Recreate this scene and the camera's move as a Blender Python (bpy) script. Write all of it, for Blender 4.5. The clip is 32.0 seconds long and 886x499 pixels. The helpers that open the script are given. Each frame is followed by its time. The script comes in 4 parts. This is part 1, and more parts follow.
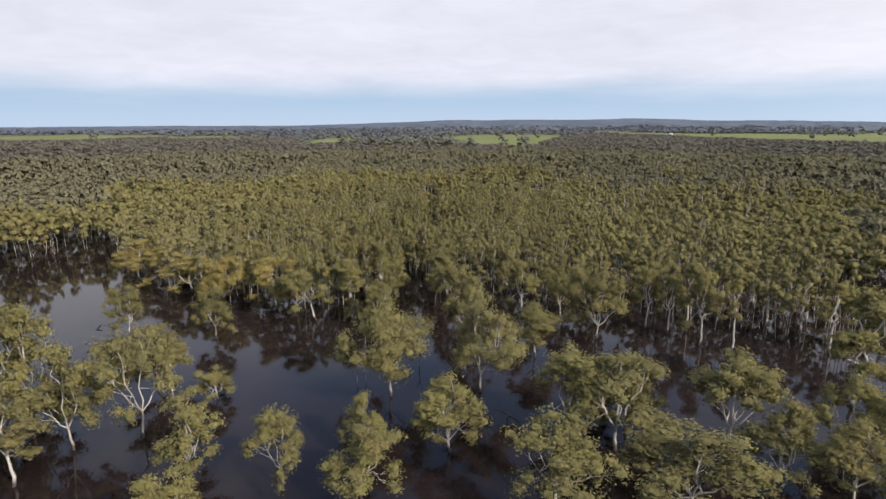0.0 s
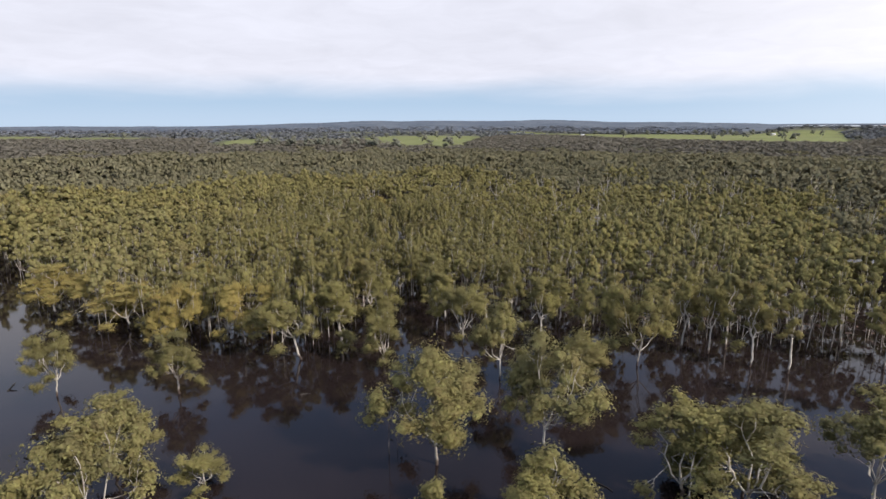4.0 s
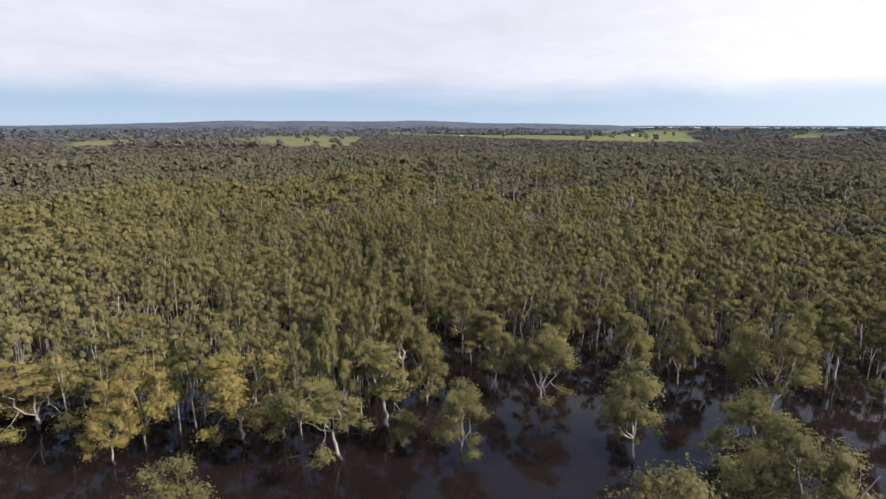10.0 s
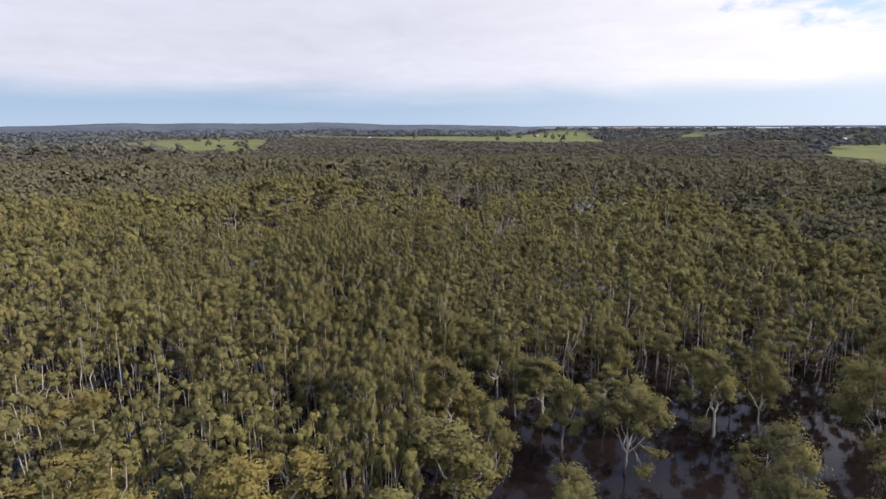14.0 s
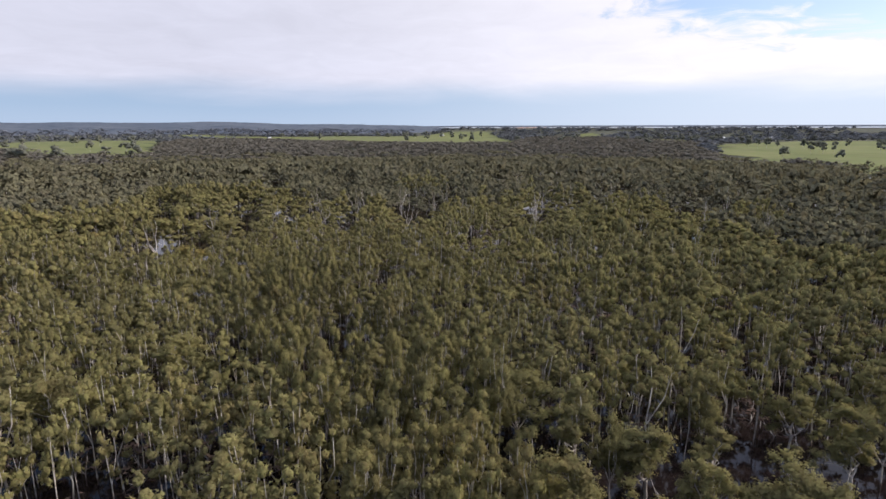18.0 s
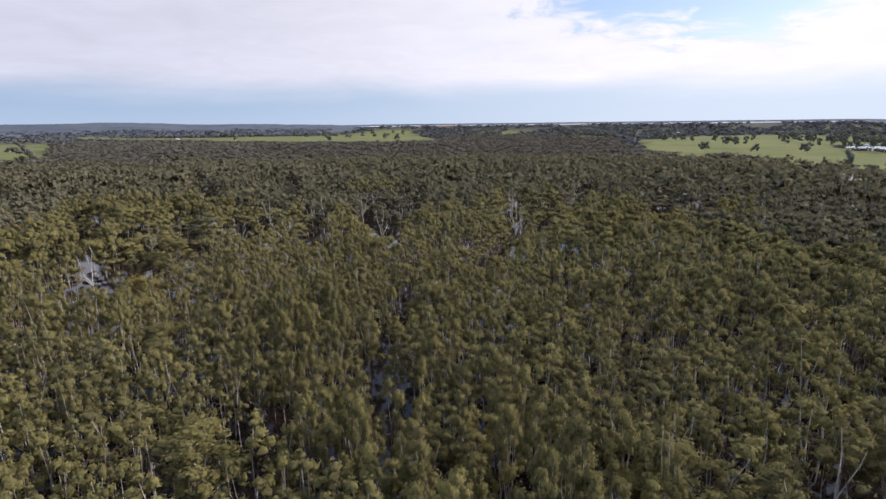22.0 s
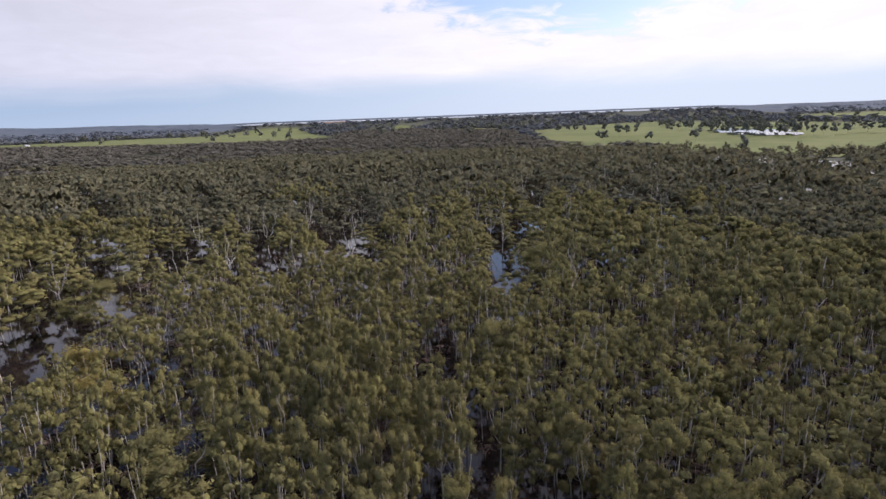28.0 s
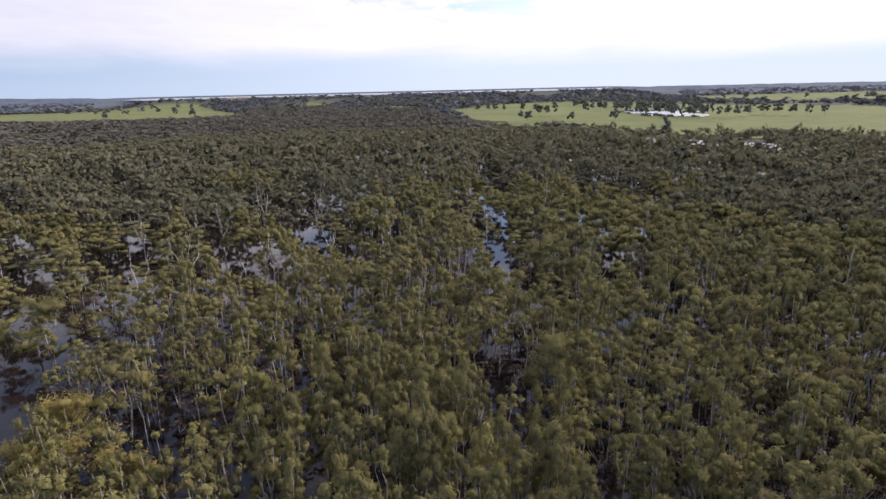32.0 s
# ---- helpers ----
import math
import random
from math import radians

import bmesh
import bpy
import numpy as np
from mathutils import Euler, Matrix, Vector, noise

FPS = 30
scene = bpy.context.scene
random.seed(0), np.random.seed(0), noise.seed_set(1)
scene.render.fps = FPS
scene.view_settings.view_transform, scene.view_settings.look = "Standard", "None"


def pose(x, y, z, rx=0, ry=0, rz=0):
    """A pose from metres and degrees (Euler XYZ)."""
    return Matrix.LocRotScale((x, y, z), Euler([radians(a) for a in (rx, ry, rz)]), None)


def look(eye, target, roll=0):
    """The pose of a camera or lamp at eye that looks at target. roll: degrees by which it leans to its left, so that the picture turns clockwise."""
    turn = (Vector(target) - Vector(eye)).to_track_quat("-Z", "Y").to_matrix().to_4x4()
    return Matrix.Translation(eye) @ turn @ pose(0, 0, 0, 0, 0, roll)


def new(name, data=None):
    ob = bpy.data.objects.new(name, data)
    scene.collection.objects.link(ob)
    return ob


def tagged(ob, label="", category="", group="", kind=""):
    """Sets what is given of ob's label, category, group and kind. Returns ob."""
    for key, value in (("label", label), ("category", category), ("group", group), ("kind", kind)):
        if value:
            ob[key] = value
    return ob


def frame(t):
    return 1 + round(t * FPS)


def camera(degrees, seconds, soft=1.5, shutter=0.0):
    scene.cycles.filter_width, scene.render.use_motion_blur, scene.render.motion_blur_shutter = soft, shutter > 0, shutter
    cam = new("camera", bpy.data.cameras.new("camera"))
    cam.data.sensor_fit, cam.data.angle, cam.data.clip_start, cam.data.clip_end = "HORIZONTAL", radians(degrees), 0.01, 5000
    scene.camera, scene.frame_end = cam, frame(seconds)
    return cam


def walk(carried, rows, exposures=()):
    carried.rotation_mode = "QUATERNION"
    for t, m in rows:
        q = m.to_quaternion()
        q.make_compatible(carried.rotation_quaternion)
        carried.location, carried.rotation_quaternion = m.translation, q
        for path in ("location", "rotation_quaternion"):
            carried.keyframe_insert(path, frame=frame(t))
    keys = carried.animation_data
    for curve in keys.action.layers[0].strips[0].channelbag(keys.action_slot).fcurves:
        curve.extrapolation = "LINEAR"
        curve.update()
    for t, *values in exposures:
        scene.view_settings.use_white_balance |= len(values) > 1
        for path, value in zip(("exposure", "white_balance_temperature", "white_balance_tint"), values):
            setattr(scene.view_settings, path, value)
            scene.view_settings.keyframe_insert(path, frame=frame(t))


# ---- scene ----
import itertools

cam = camera(75.54, 32.0, soft=1.5)
ROWS = [
    (0, 0.00, 0.00, 44.87, 77.595, 0.178, -0.039),
    (0.5, -2.25, 2.62, 44.83, 77.599, 0.084, -1.055),
    (1, -4.51, 5.25, 44.79, 77.597, 0.043, -2.237),
    (1.5, -6.75, 7.88, 44.72, 77.614, -0.016, -3.228),
    (2, -8.99, 10.55, 44.61, 77.599, -0.012, -4.351),
    (2.5, -11.24, 13.29, 44.47, 77.648, 0.027, -5.604),
    (3, -13.51, 16.08, 44.31, 77.661, 0.061, -6.661),
    (3.5, -15.79, 18.89, 44.15, 77.657, 0.085, -7.597),
    (5.5, -25.05, 30.47, 43.60, 77.753, 0.015, -11.560),
    (6, -27.18, 33.50, 43.57, 77.733, 0.013, -12.480),
    (6.5, -29.28, 36.56, 43.55, 77.802, 0.005, -13.676),
    (7, -31.34, 39.66, 43.54, 77.796, -0.034, -14.700),
    (7.5, -33.35, 42.82, 43.51, 77.814, -0.053, -15.709),
    (8, -35.28, 46.04, 43.48, 77.802, -0.176, -16.938),
    (8.5, -37.13, 49.31, 43.43, 77.773, -0.241, -18.106),
    (9, -38.86, 52.62, 43.37, 77.772, -0.167, -19.089),
    (9.5, -40.50, 55.96, 43.30, 77.781, -0.170, -20.194),
    (10, -42.06, 59.28, 43.24, 77.758, -0.173, -21.309),
    (10.5, -43.53, 62.58, 43.21, 77.791, -0.152, -22.469),
    (11, -44.91, 65.86, 43.22, 77.844, -0.039, -23.610),
    (11.5, -46.22, 69.14, 43.24, 77.859, -0.010, -24.692),
    (12, -47.47, 72.46, 43.30, 77.864, 0.069, -25.889),
    (12.5, -48.62, 75.81, 43.38, 77.864, -0.030, -26.965),
    (13, -49.70, 79.20, 43.47, 77.876, 0.036, -28.154),
    (13.5, -50.67, 82.59, 43.60, 77.889, 0.097, -29.501),
    (14, -51.59, 85.99, 43.75, 77.899, 0.149, -30.844),
    (14.5, -52.47, 89.39, 43.90, 77.892, 0.241, -32.104),
    (16.5, -55.22, 103.71, 44.44, 77.871, 0.025, -37.071),
    (17, -55.64, 107.59, 44.61, 77.877, 0.062, -38.262),
    (17.5, -56.02, 111.51, 44.77, 77.852, 0.050, -39.486),
    (18, -56.36, 115.46, 44.92, 77.817, 0.126, -40.695),
    (18.5, -56.65, 119.43, 45.06, 77.811, 0.177, -41.680),
    (19, -56.92, 123.41, 45.17, 77.806, 0.349, -42.484),
    (19.5, -57.18, 127.37, 45.26, 77.776, 0.374, -43.374),
    (20, -57.43, 131.30, 45.33, 77.747, 0.395, -44.439),
    (20.5, -57.66, 135.20, 45.36, 77.708, 0.351, -45.452),
    (21, -57.84, 139.08, 45.36, 77.540, 0.486, -46.726),
    (21.5, -57.92, 142.94, 45.33, 77.491, 0.545, -47.736),
    (22, -57.88, 146.75, 45.26, 77.616, 0.651, -49.052),
    (22.5, -57.74, 150.51, 45.19, 77.715, 0.772, -50.241),
    (23, -57.54, 154.18, 45.14, 77.856, 0.932, -51.556),
    (23.5, -57.31, 157.74, 45.10, 77.872, 1.078, -52.561),
    (24, -57.07, 161.19, 45.10, 77.919, 1.180, -53.566),
    (24.5, -56.83, 164.56, 45.12, 77.947, 1.422, -54.185),
    (25, -56.57, 167.86, 45.18, 77.895, 1.655, -54.685),
    (25.5, -56.29, 171.10, 45.26, 77.943, 1.856, -55.215),
    (27.5, -54.49, 183.00, 46.46, 77.007, 2.123, -59.220),
    (28, -54.32, 186.20, 46.74, 76.818, 2.122, -60.599),
    (28.5, -54.18, 189.43, 47.02, 76.534, 2.112, -61.993),
    (29, -54.03, 192.69, 47.27, 76.368, 2.008, -63.148),
    (29.5, -53.85, 195.98, 47.50, 76.052, 1.878, -64.420),
    (30, -53.60, 199.31, 47.74, 75.816, 1.678, -65.761),
    (30.5, -53.25, 202.68, 47.98, 75.472, 1.605, -66.958),
    (31, -52.78, 206.05, 48.23, 75.164, 1.534, -67.956),
    (31.5, -52.22, 209.42, 48.50, 74.759, 1.460, -68.863),
    (32, -51.62, 212.79, 48.77, 74.410, 1.315, -69.614),
]
walk(cam, [(t, pose(x, y, z, rx, ry, rz)) for t, x, y, z, rx, ry, rz in ROWS],
     exposures=[(0, 0.18, 6450, 17), (6, 0.23, 6450, 17), (13, 0.10, 6350, 19), (19, 0.02, 6230, 21), (25, -0.02, 6200, 22), (30, 0.0, 6200, 24), (32, 0.10, 6230, 24)])

# ---------------------------------------------------------------- world, sun
SUN_AZ, SUN_EL = 130.0, 31.0          # degrees clockwise from +y, and above the horizon
sun_way = Vector((math.sin(radians(SUN_AZ)) * math.cos(radians(SUN_EL)), math.cos(radians(SUN_AZ)) * math.cos(radians(SUN_EL)), math.sin(radians(SUN_EL))))
sun = new("sun", bpy.data.lights.new("sun", "SUN"))
sun.data.energy, sun.data.angle, sun.data.color = 3.7, radians(1.6), (1.0, 0.92, 0.78)
sun.matrix_world = look(sun_way * 500, (0, 0, 0))
scene.view_settings.exposure = 0.0


class Nodes:
    """A short hand for node trees."""

    def __init__(self, tree):
        self.tree = tree
        tree.nodes.clear()

    def add(self, kind, inputs=None, **attrs):
        n = self.tree.nodes.new(kind)
        if "operation" in attrs:
            n.operation = attrs["operation"]
        if "use_clamp" in attrs:
            n.use_clamp = attrs["use_clamp"]
        if "data_type" in attrs:
            n.data_type = attrs["data_type"]
        if "interpolation_type" in attrs:
            n.interpolation_type = attrs["interpolation_type"]
        if "sky_type" in attrs:
            n.sky_type = attrs["sky_type"]
        if "sun_disc" in attrs:
            n.sun_disc = attrs["sun_disc"]
        if "sun_elevation" in attrs:
            n.sun_elevation = attrs["sun_elevation"]
        if "sun_rotation" in attrs:
            n.sun_rotation = attrs["sun_rotation"]
        if "altitude" in attrs:
            n.altitude = attrs["altitude"]
        if "air_density" in attrs:
            n.air_density = attrs["air_density"]
        if "dust_density" in attrs:
            n.dust_density = attrs["dust_density"]
        if "ozone_density" in attrs:
            n.ozone_density = attrs["ozone_density"]
        if "attribute_name" in attrs:
            n.attribute_name = attrs["attribute_name"]
        if "vector_type" in attrs:
            n.vector_type = attrs["vector_type"]
        if "convert_from" in attrs:
            n.convert_from = attrs["convert_from"]
        if "convert_to" in attrs:
            n.convert_to = attrs["convert_to"]
        for k, v in (inputs or {}).items():
            if isinstance(v, bpy.types.NodeSocket):
                self.tree.links.new(v, n.inputs[k])
            else:
                n.inputs[k].default_value = v
        return n

    def math(self, op, a, b=0.0, c=0.0, clamp=False):
        return self.add("ShaderNodeMath", {0: a, 1: b, 2: c}, operation=op, use_clamp=clamp).outputs[0]

    def mix(self, fac, a, b):
        n = self.add("ShaderNodeMix", {0: fac}, data_type="RGBA")
        for i, v in ((6, a), (7, b)):
            if isinstance(v, bpy.types.NodeSocket):
                self.tree.links.new(v, n.inputs[i])
            else:
                n.inputs[i].default_value = (*v, 1)
        return n.outputs[2]

    def ramp(self, x, lo, hi):
        return self.add("ShaderNodeMapRange", {0: x, 1: lo, 2: hi, 3: 0.0, 4: 1.0}, interpolation_type="SMOOTHSTEP").outputs[0]

    def noise(self, vec, scale, detail=3.0, rough=0.5, dist=0.0):
        return self.add("ShaderNodeTexNoise", {"Vector": vec, "Scale": scale, "Detail": detail, "Roughness": rough, "Distortion": dist}).outputs[0]


def build_world():
    world = bpy.data.worlds.new("sky")
    scene.world = world
    world.use_nodes = True
    n = Nodes(world.node_tree)
    sky = n.add("ShaderNodeTexSky", sky_type="NISHITA", sun_disc=False, sun_elevation=radians(SUN_EL), sun_rotation=radians(SUN_AZ), altitude=150.0, air_density=1.0, dust_density=1.2, ozone_density=1.2).outputs[0]
    way = n.add("ShaderNodeTexCoord").outputs["Generated"]
    parts = n.add("ShaderNodeSeparateXYZ", {0: way})
    x, y, z = parts.outputs
    zz = n.math("MAXIMUM", z, 0.0)
    # cloud sheet, seen in perspective from below
    lift = n.math("ADD", zz, 0.12)
    flat = n.add("ShaderNodeCombineXYZ", {0: n.math("DIVIDE", x, lift), 1: n.math("DIVIDE", y, lift), 2: 0.0}).outputs[0]
    broad = n.noise(flat, 0.55, 4.0, 0.5, 0.4)
    fine = n.noise(flat, 2.6, 6.0, 0.6, 0.8)
    # a clear break in the sheet, towards the east-north-east
    gap_way = Vector((math.sin(radians(74)), math.cos(radians(74)), 0.22)).normalized()
    off = n.add("ShaderNodeVectorMath", {0: way, 1: gap_way}, operation="SUBTRACT").outputs[0]
    op = n.add("ShaderNodeSeparateXYZ", {0: off}).outputs
    side = n.math("ADD", n.math("MULTIPLY", op[0], -math.cos(radians(74))), n.math("MULTIPLY", op[1], math.sin(radians(74))))
    rr = n.math("SQRT", n.math("ADD", n.math("POWER", n.math("MULTIPLY", side, 3.5), 2.0), n.math("POWER", n.math("MULTIPLY", op[2], 11.0), 2.0)))
    gap = n.ramp(n.math("ADD", rr, n.math("MULTIPLY", n.math("SUBTRACT", fine, 0.5), 1.6)), 1.15, 0.75)
    # the sheet thins out to a pale blue band above the horizon
    edge = n.math("ADD", zz, n.math("MULTIPLY", n.math("SUBTRACT", broad, 0.5), 0.05))
    sheet = n.ramp(edge, 0.03, 0.088)
    sheet = n.math("MULTIPLY", sheet, n.math("SUBTRACT", 1.0, gap))
    # higher up the sheet breaks open
    # unseen overhead, the sheet closes again and is brightened as added skylight
    over = n.ramp(zz, 0.78, 0.90)
    holes = n.math("MULTIPLY", n.math("SUBTRACT", 1.0, over), n.math("MULTIPLY", n.ramp(n.math("ADD", n.math("MULTIPLY", broad, 0.75), n.math("MULTIPLY", fine, 0.25)), 0.345, 0.51), n.ramp(zz, 0.27, 0.42)))
    sheet = n.math("MULTIPLY", sheet, n.math("SUBTRACT", 1.0, holes))
    toward = n.add("ShaderNodeVectorMath", {0: way, 1: tuple(sun_way)}, operation="DOT_PRODUCT").outputs["Value"]
    glow = n.ramp(toward, -0.3, 0.65)
    grey = n.math("ADD", 0.79, n.math("MULTIPLY", n.math("SUBTRACT", n.math("ADD", n.math("MULTIPLY", broad, 0.6), n.math("MULTIPLY", fine, 0.4)), 0.5), 0.40))
    level = n.math("ADD", n.math("ADD", grey, n.math("MULTIPLY", over, 0.6)), n.math("MULTIPLY", glow, 0.25))
    cloud = n.mix(glow, (0.875, 0.925, 1.0), (0.99, 1.0, 0.98))
    cloud = n.add("ShaderNodeVectorMath", {0: cloud, "Scale": level}, operation="SCALE").outputs[0]
    veil = n.mix(glow, (0.38, 0.54, 0.68), (0.71, 0.84, 0.91))
    low = n.ramp(zz, 0.05, 0.0)
    veil = n.mix(n.math("MULTIPLY", low, 0.2), veil, (0.75, 0.82, 0.88))
    clear = n.add("ShaderNodeVectorMath", {0: sky, "Scale": 0.165}, operation="SCALE").outputs[0]
    clear = n.mix(n.math("MULTIPLY", n.math("SUBTRACT", 1.0, gap), n.ramp(zz, 0.30, 0.06)), clear, veil)
    colour = n.mix(sheet, clear, cloud)
    back = n.add("ShaderNodeBackground", {0: colour, 1: 1.0})
    n.tree.links.new(back.outputs[0], n.add("ShaderNodeOutputWorld").inputs[0])


build_world()


# ---------------------------------------------------------------- materials
def material(name):
    m = bpy.data.materials.new(name)
    m.use_nodes = True
    return m, Nodes(m.node_tree)


def finish(n, shader, bump=None):
    n.tree.links.new(shader, n.add("ShaderNodeOutputMaterial").inputs[0])


def foliage(name, dark, mid, gold, grey, leaf_scale=1.0, thin=0.38):
    m, n = material(name)
    at = n.add("ShaderNodeNewGeometry")
    pos, isle = at.outputs["Position"], at.outputs["Random Per Island"]
    flat = n.add("ShaderNodeVectorMath", {0: pos, 1: (1, 1, 0.35)}, operation="MULTIPLY").outputs[0]
    tree = n.noise(flat, 0.17, 2.0, 0.6)
    stand = n.noise(flat, 0.016, 3.0, 0.55)
    c = n.mix(n.ramp(tree, 0.34, 0.66), dark, mid)
    c = n.mix(n.math("MULTIPLY", n.ramp(n.noise(flat, 0.12, 2.0, 0.5, 0.3), 0.55, 0.68), 0.30), c, gold)
    c = n.mix(n.math("MULTIPLY", n.ramp(stand, 0.46, 0.66), 0.32), c, grey)
    hue = n.add("ShaderNodeHueSaturation", {"Hue": n.math("ADD", 0.485, n.math("MULTIPLY", isle, 0.03)), "Saturation": 1.0, "Value": n.math("ADD", 0.86, n.math("MULTIPLY", isle, 0.28)), "Color": c}).outputs[0]
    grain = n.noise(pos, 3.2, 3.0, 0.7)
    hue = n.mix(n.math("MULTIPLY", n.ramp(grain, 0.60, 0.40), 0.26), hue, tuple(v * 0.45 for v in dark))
    # the sprays of a clump turn to the light as a rounded whole
    turned = n.add("ShaderNodeVectorTransform", {0: n.add("ShaderNodeAttribute", attribute_name="outward").outputs["Vector"]}, vector_type="NORMAL", convert_from="OBJECT", convert_to="WORLD").outputs[0]
    turned = n.add("ShaderNodeVectorMath", {0: turned}, operation="NORMALIZE").outputs[0]
    body = n.add("ShaderNodeBsdfDiffuse", {"Color": hue, "Roughness": 0.4, "Normal": turned})
    lit = n.add("ShaderNodeBsdfTranslucent", {"Color": hue, "Normal": turned})
    both = n.add("ShaderNodeMixShader", {0: thin, 1: body.outputs[0], 2: lit.outputs[0]})
    # single leaves: the spray is open between them
    if not leaf_scale:
        finish(n, both.outputs[0])
        return m
    leafy = n.ramp(n.noise(pos, leaf_scale, 2.0, 0.6), 0.425, 0.455)
    spray = n.add("ShaderNodeMixShader", {0: leafy, 1: n.add("ShaderNodeBsdfTransparent").outputs[0], 2: both.outputs[0]})
    finish(n, spray.outputs[0])
    return m


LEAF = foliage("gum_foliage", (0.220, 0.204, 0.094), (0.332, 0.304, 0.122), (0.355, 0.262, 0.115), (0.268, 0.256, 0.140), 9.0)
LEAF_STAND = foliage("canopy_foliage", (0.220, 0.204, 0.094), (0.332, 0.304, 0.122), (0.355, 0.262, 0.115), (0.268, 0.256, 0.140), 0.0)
# gum leaves again, distance haze and cloud shade dulled into the colour
LEAF_DULL = foliage("haze_dulled_gum_foliage", (0.172, 0.166, 0.108), (0.232, 0.220, 0.132), (0.236, 0.198, 0.132), (0.195, 0.190, 0.142), 0.0, 0.22)
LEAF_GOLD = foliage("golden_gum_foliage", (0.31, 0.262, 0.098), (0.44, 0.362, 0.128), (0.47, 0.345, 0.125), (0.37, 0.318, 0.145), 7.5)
# the farthest canopy's gum leaves, greyed in colour to imitate haze
LEAF_FAR = foliage("far_hazed_gum_foliage", (0.160, 0.153, 0.130), (0.198, 0.186, 0.150), (0.198, 0.176, 0.152), (0.182, 0.175, 0.162), 0.0, 0.22)
TWIGS = foliage("brown_thicket", (0.185, 0.135, 0.110), (0.255, 0.190, 0.155), (0.26, 0.19, 0.14), (0.22, 0.175, 0.165), 0.0)
# air haze put into the leaf colour of the far woods
LEAF_HAZE = foliage("hazed_foliage", (0.205, 0.225, 0.245), (0.250, 0.268, 0.282), (0.25, 0.26, 0.268), (0.235, 0.256, 0.288), 0.0)
# pasture trees: dark leaves made paler in colour for distance haze
LEAF_SHADE = foliage("hazed_shade_tree_foliage", (0.215, 0.228, 0.180), (0.275, 0.285, 0.215), (0.28, 0.275, 0.215), (0.25, 0.268, 0.232), 0.0)
# the same with more haze blue, for the woods farthest out
LEAF_HAZE_BLUE = foliage("haze_blue_foliage", (0.215, 0.235, 0.270), (0.245, 0.265, 0.295), (0.245, 0.260, 0.285), (0.235, 0.258, 0.300), 0.0)


def bark(name, pale, grey, wet):
    m, n = material(name)
    pos = n.add("ShaderNodeNewGeometry").outputs["Position"]
    long = n.add("ShaderNodeVectorMath", {0: pos, 1: (1, 1, 0.22)}, operation="MULTIPLY").outputs[0]
    c = n.mix(n.ramp(n.noise(long, 1.6, 4.0, 0.6), 0.42, 0.66), pale, grey)
    c = n.mix(n.math("MULTIPLY", n.ramp(n.noise(long, 7.0, 3.0), 0.55, 0.75), 0.5), c, wet)
    z = n.add("ShaderNodeSeparateXYZ", {0: pos}).outputs[2]
    line = n.math("ADD", z, n.math("MULTIPLY", n.noise(pos, 0.9, 2.0), -1.2))
    c = n.mix(n.ramp(line, 0.7, -0.1), c, wet)
    s = n.add("ShaderNodeBsdfPrincipled", {"Base Color": c, "Roughness": 0.75})
    finish(n, s.outputs[0])
    return m


BARK = bark("white_gum_bark", (0.56, 0.53, 0.47), (0.36, 0.32, 0.28), (0.07, 0.05, 0.04))
DEAD = bark("dead_wood", (0.26, 0.23, 0.21), (0.12, 0.10, 0.09), (0.03, 0.025, 0.02))


def water(name, base, bump_scale, strength, rough=0.04):
    m, n = material(name)
    pos = n.add("ShaderNodeNewGeometry").outputs["Position"]
    c = n.mix(n.ramp(n.noise(pos, 0.03, 3.0), 0.35, 0.7), base, tuple(v * 1.5 for v in base))
    h = n.math("ADD", n.noise(pos, bump_scale, 3.0), n.math("MULTIPLY", n.noise(pos, bump_scale * 0.15, 2.0), 2.0))
    b = n.add("ShaderNodeBump", {"Strength": strength, "Distance": 0.05, "Height": h}).outputs[0]
    s = n.add("ShaderNodeBsdfPrincipled", {"Base Color": c, "Roughness": rough, "IOR": 1.333, "Normal": b})
    finish(n, s.outputs[0])
    return m


FLOOD = water("flood_water", (0.0125, 0.0090, 0.0088), 1.2, 0.10)
# pale base colour stands in for the sky mirrored in the lake
LAKE = water("sky_pale_lake_water", (0.30, 0.33, 0.35), 0.4, 0.1, 0.45)
POND_WATER = water("pond_water", (0.05, 0.06, 0.07), 0.4, 0.1)


def soil(name, a, b, c, big, small):
    m, n = material(name)
    pos = n.add("ShaderNodeNewGeometry").outputs["Position"]
    k = n.mix(n.ramp(n.noise(pos, big, 4.0, 0.6), 0.36, 0.64), a, b)
    k = n.mix(n.math("MULTIPLY", n.ramp(n.noise(pos, small, 4.0, 0.65), 0.45, 0.7), 0.7), k, c)
    h = n.noise(pos, small * 3, 3.0)
    bump = n.add("ShaderNodeBump", {"Strength": 0.4, "Distance": 0.4, "Height": h}).outputs[0]
    s = n.add("ShaderNodeBsdfPrincipled", {"Base Color": k, "Roughness": 0.95, "Specular IOR Level": 0.1, "Normal": bump})
    finish(n, s.outputs[0])
    return m


GROUND = soil("woodland_floor", (0.070, 0.076, 0.058), (0.095, 0.10, 0.070), (0.12, 0.12, 0.08), 0.004, 0.05)
GRASS = soil("pasture", (0.125, 0.148, 0.055), (0.160, 0.180, 0.068), (0.195, 0.185, 0.090), 0.006, 0.03)
STUBBLE = soil("dry_pasture", (0.21, 0.21, 0.075), (0.18, 0.20, 0.06), (0.28, 0.24, 0.12), 0.006, 0.02)
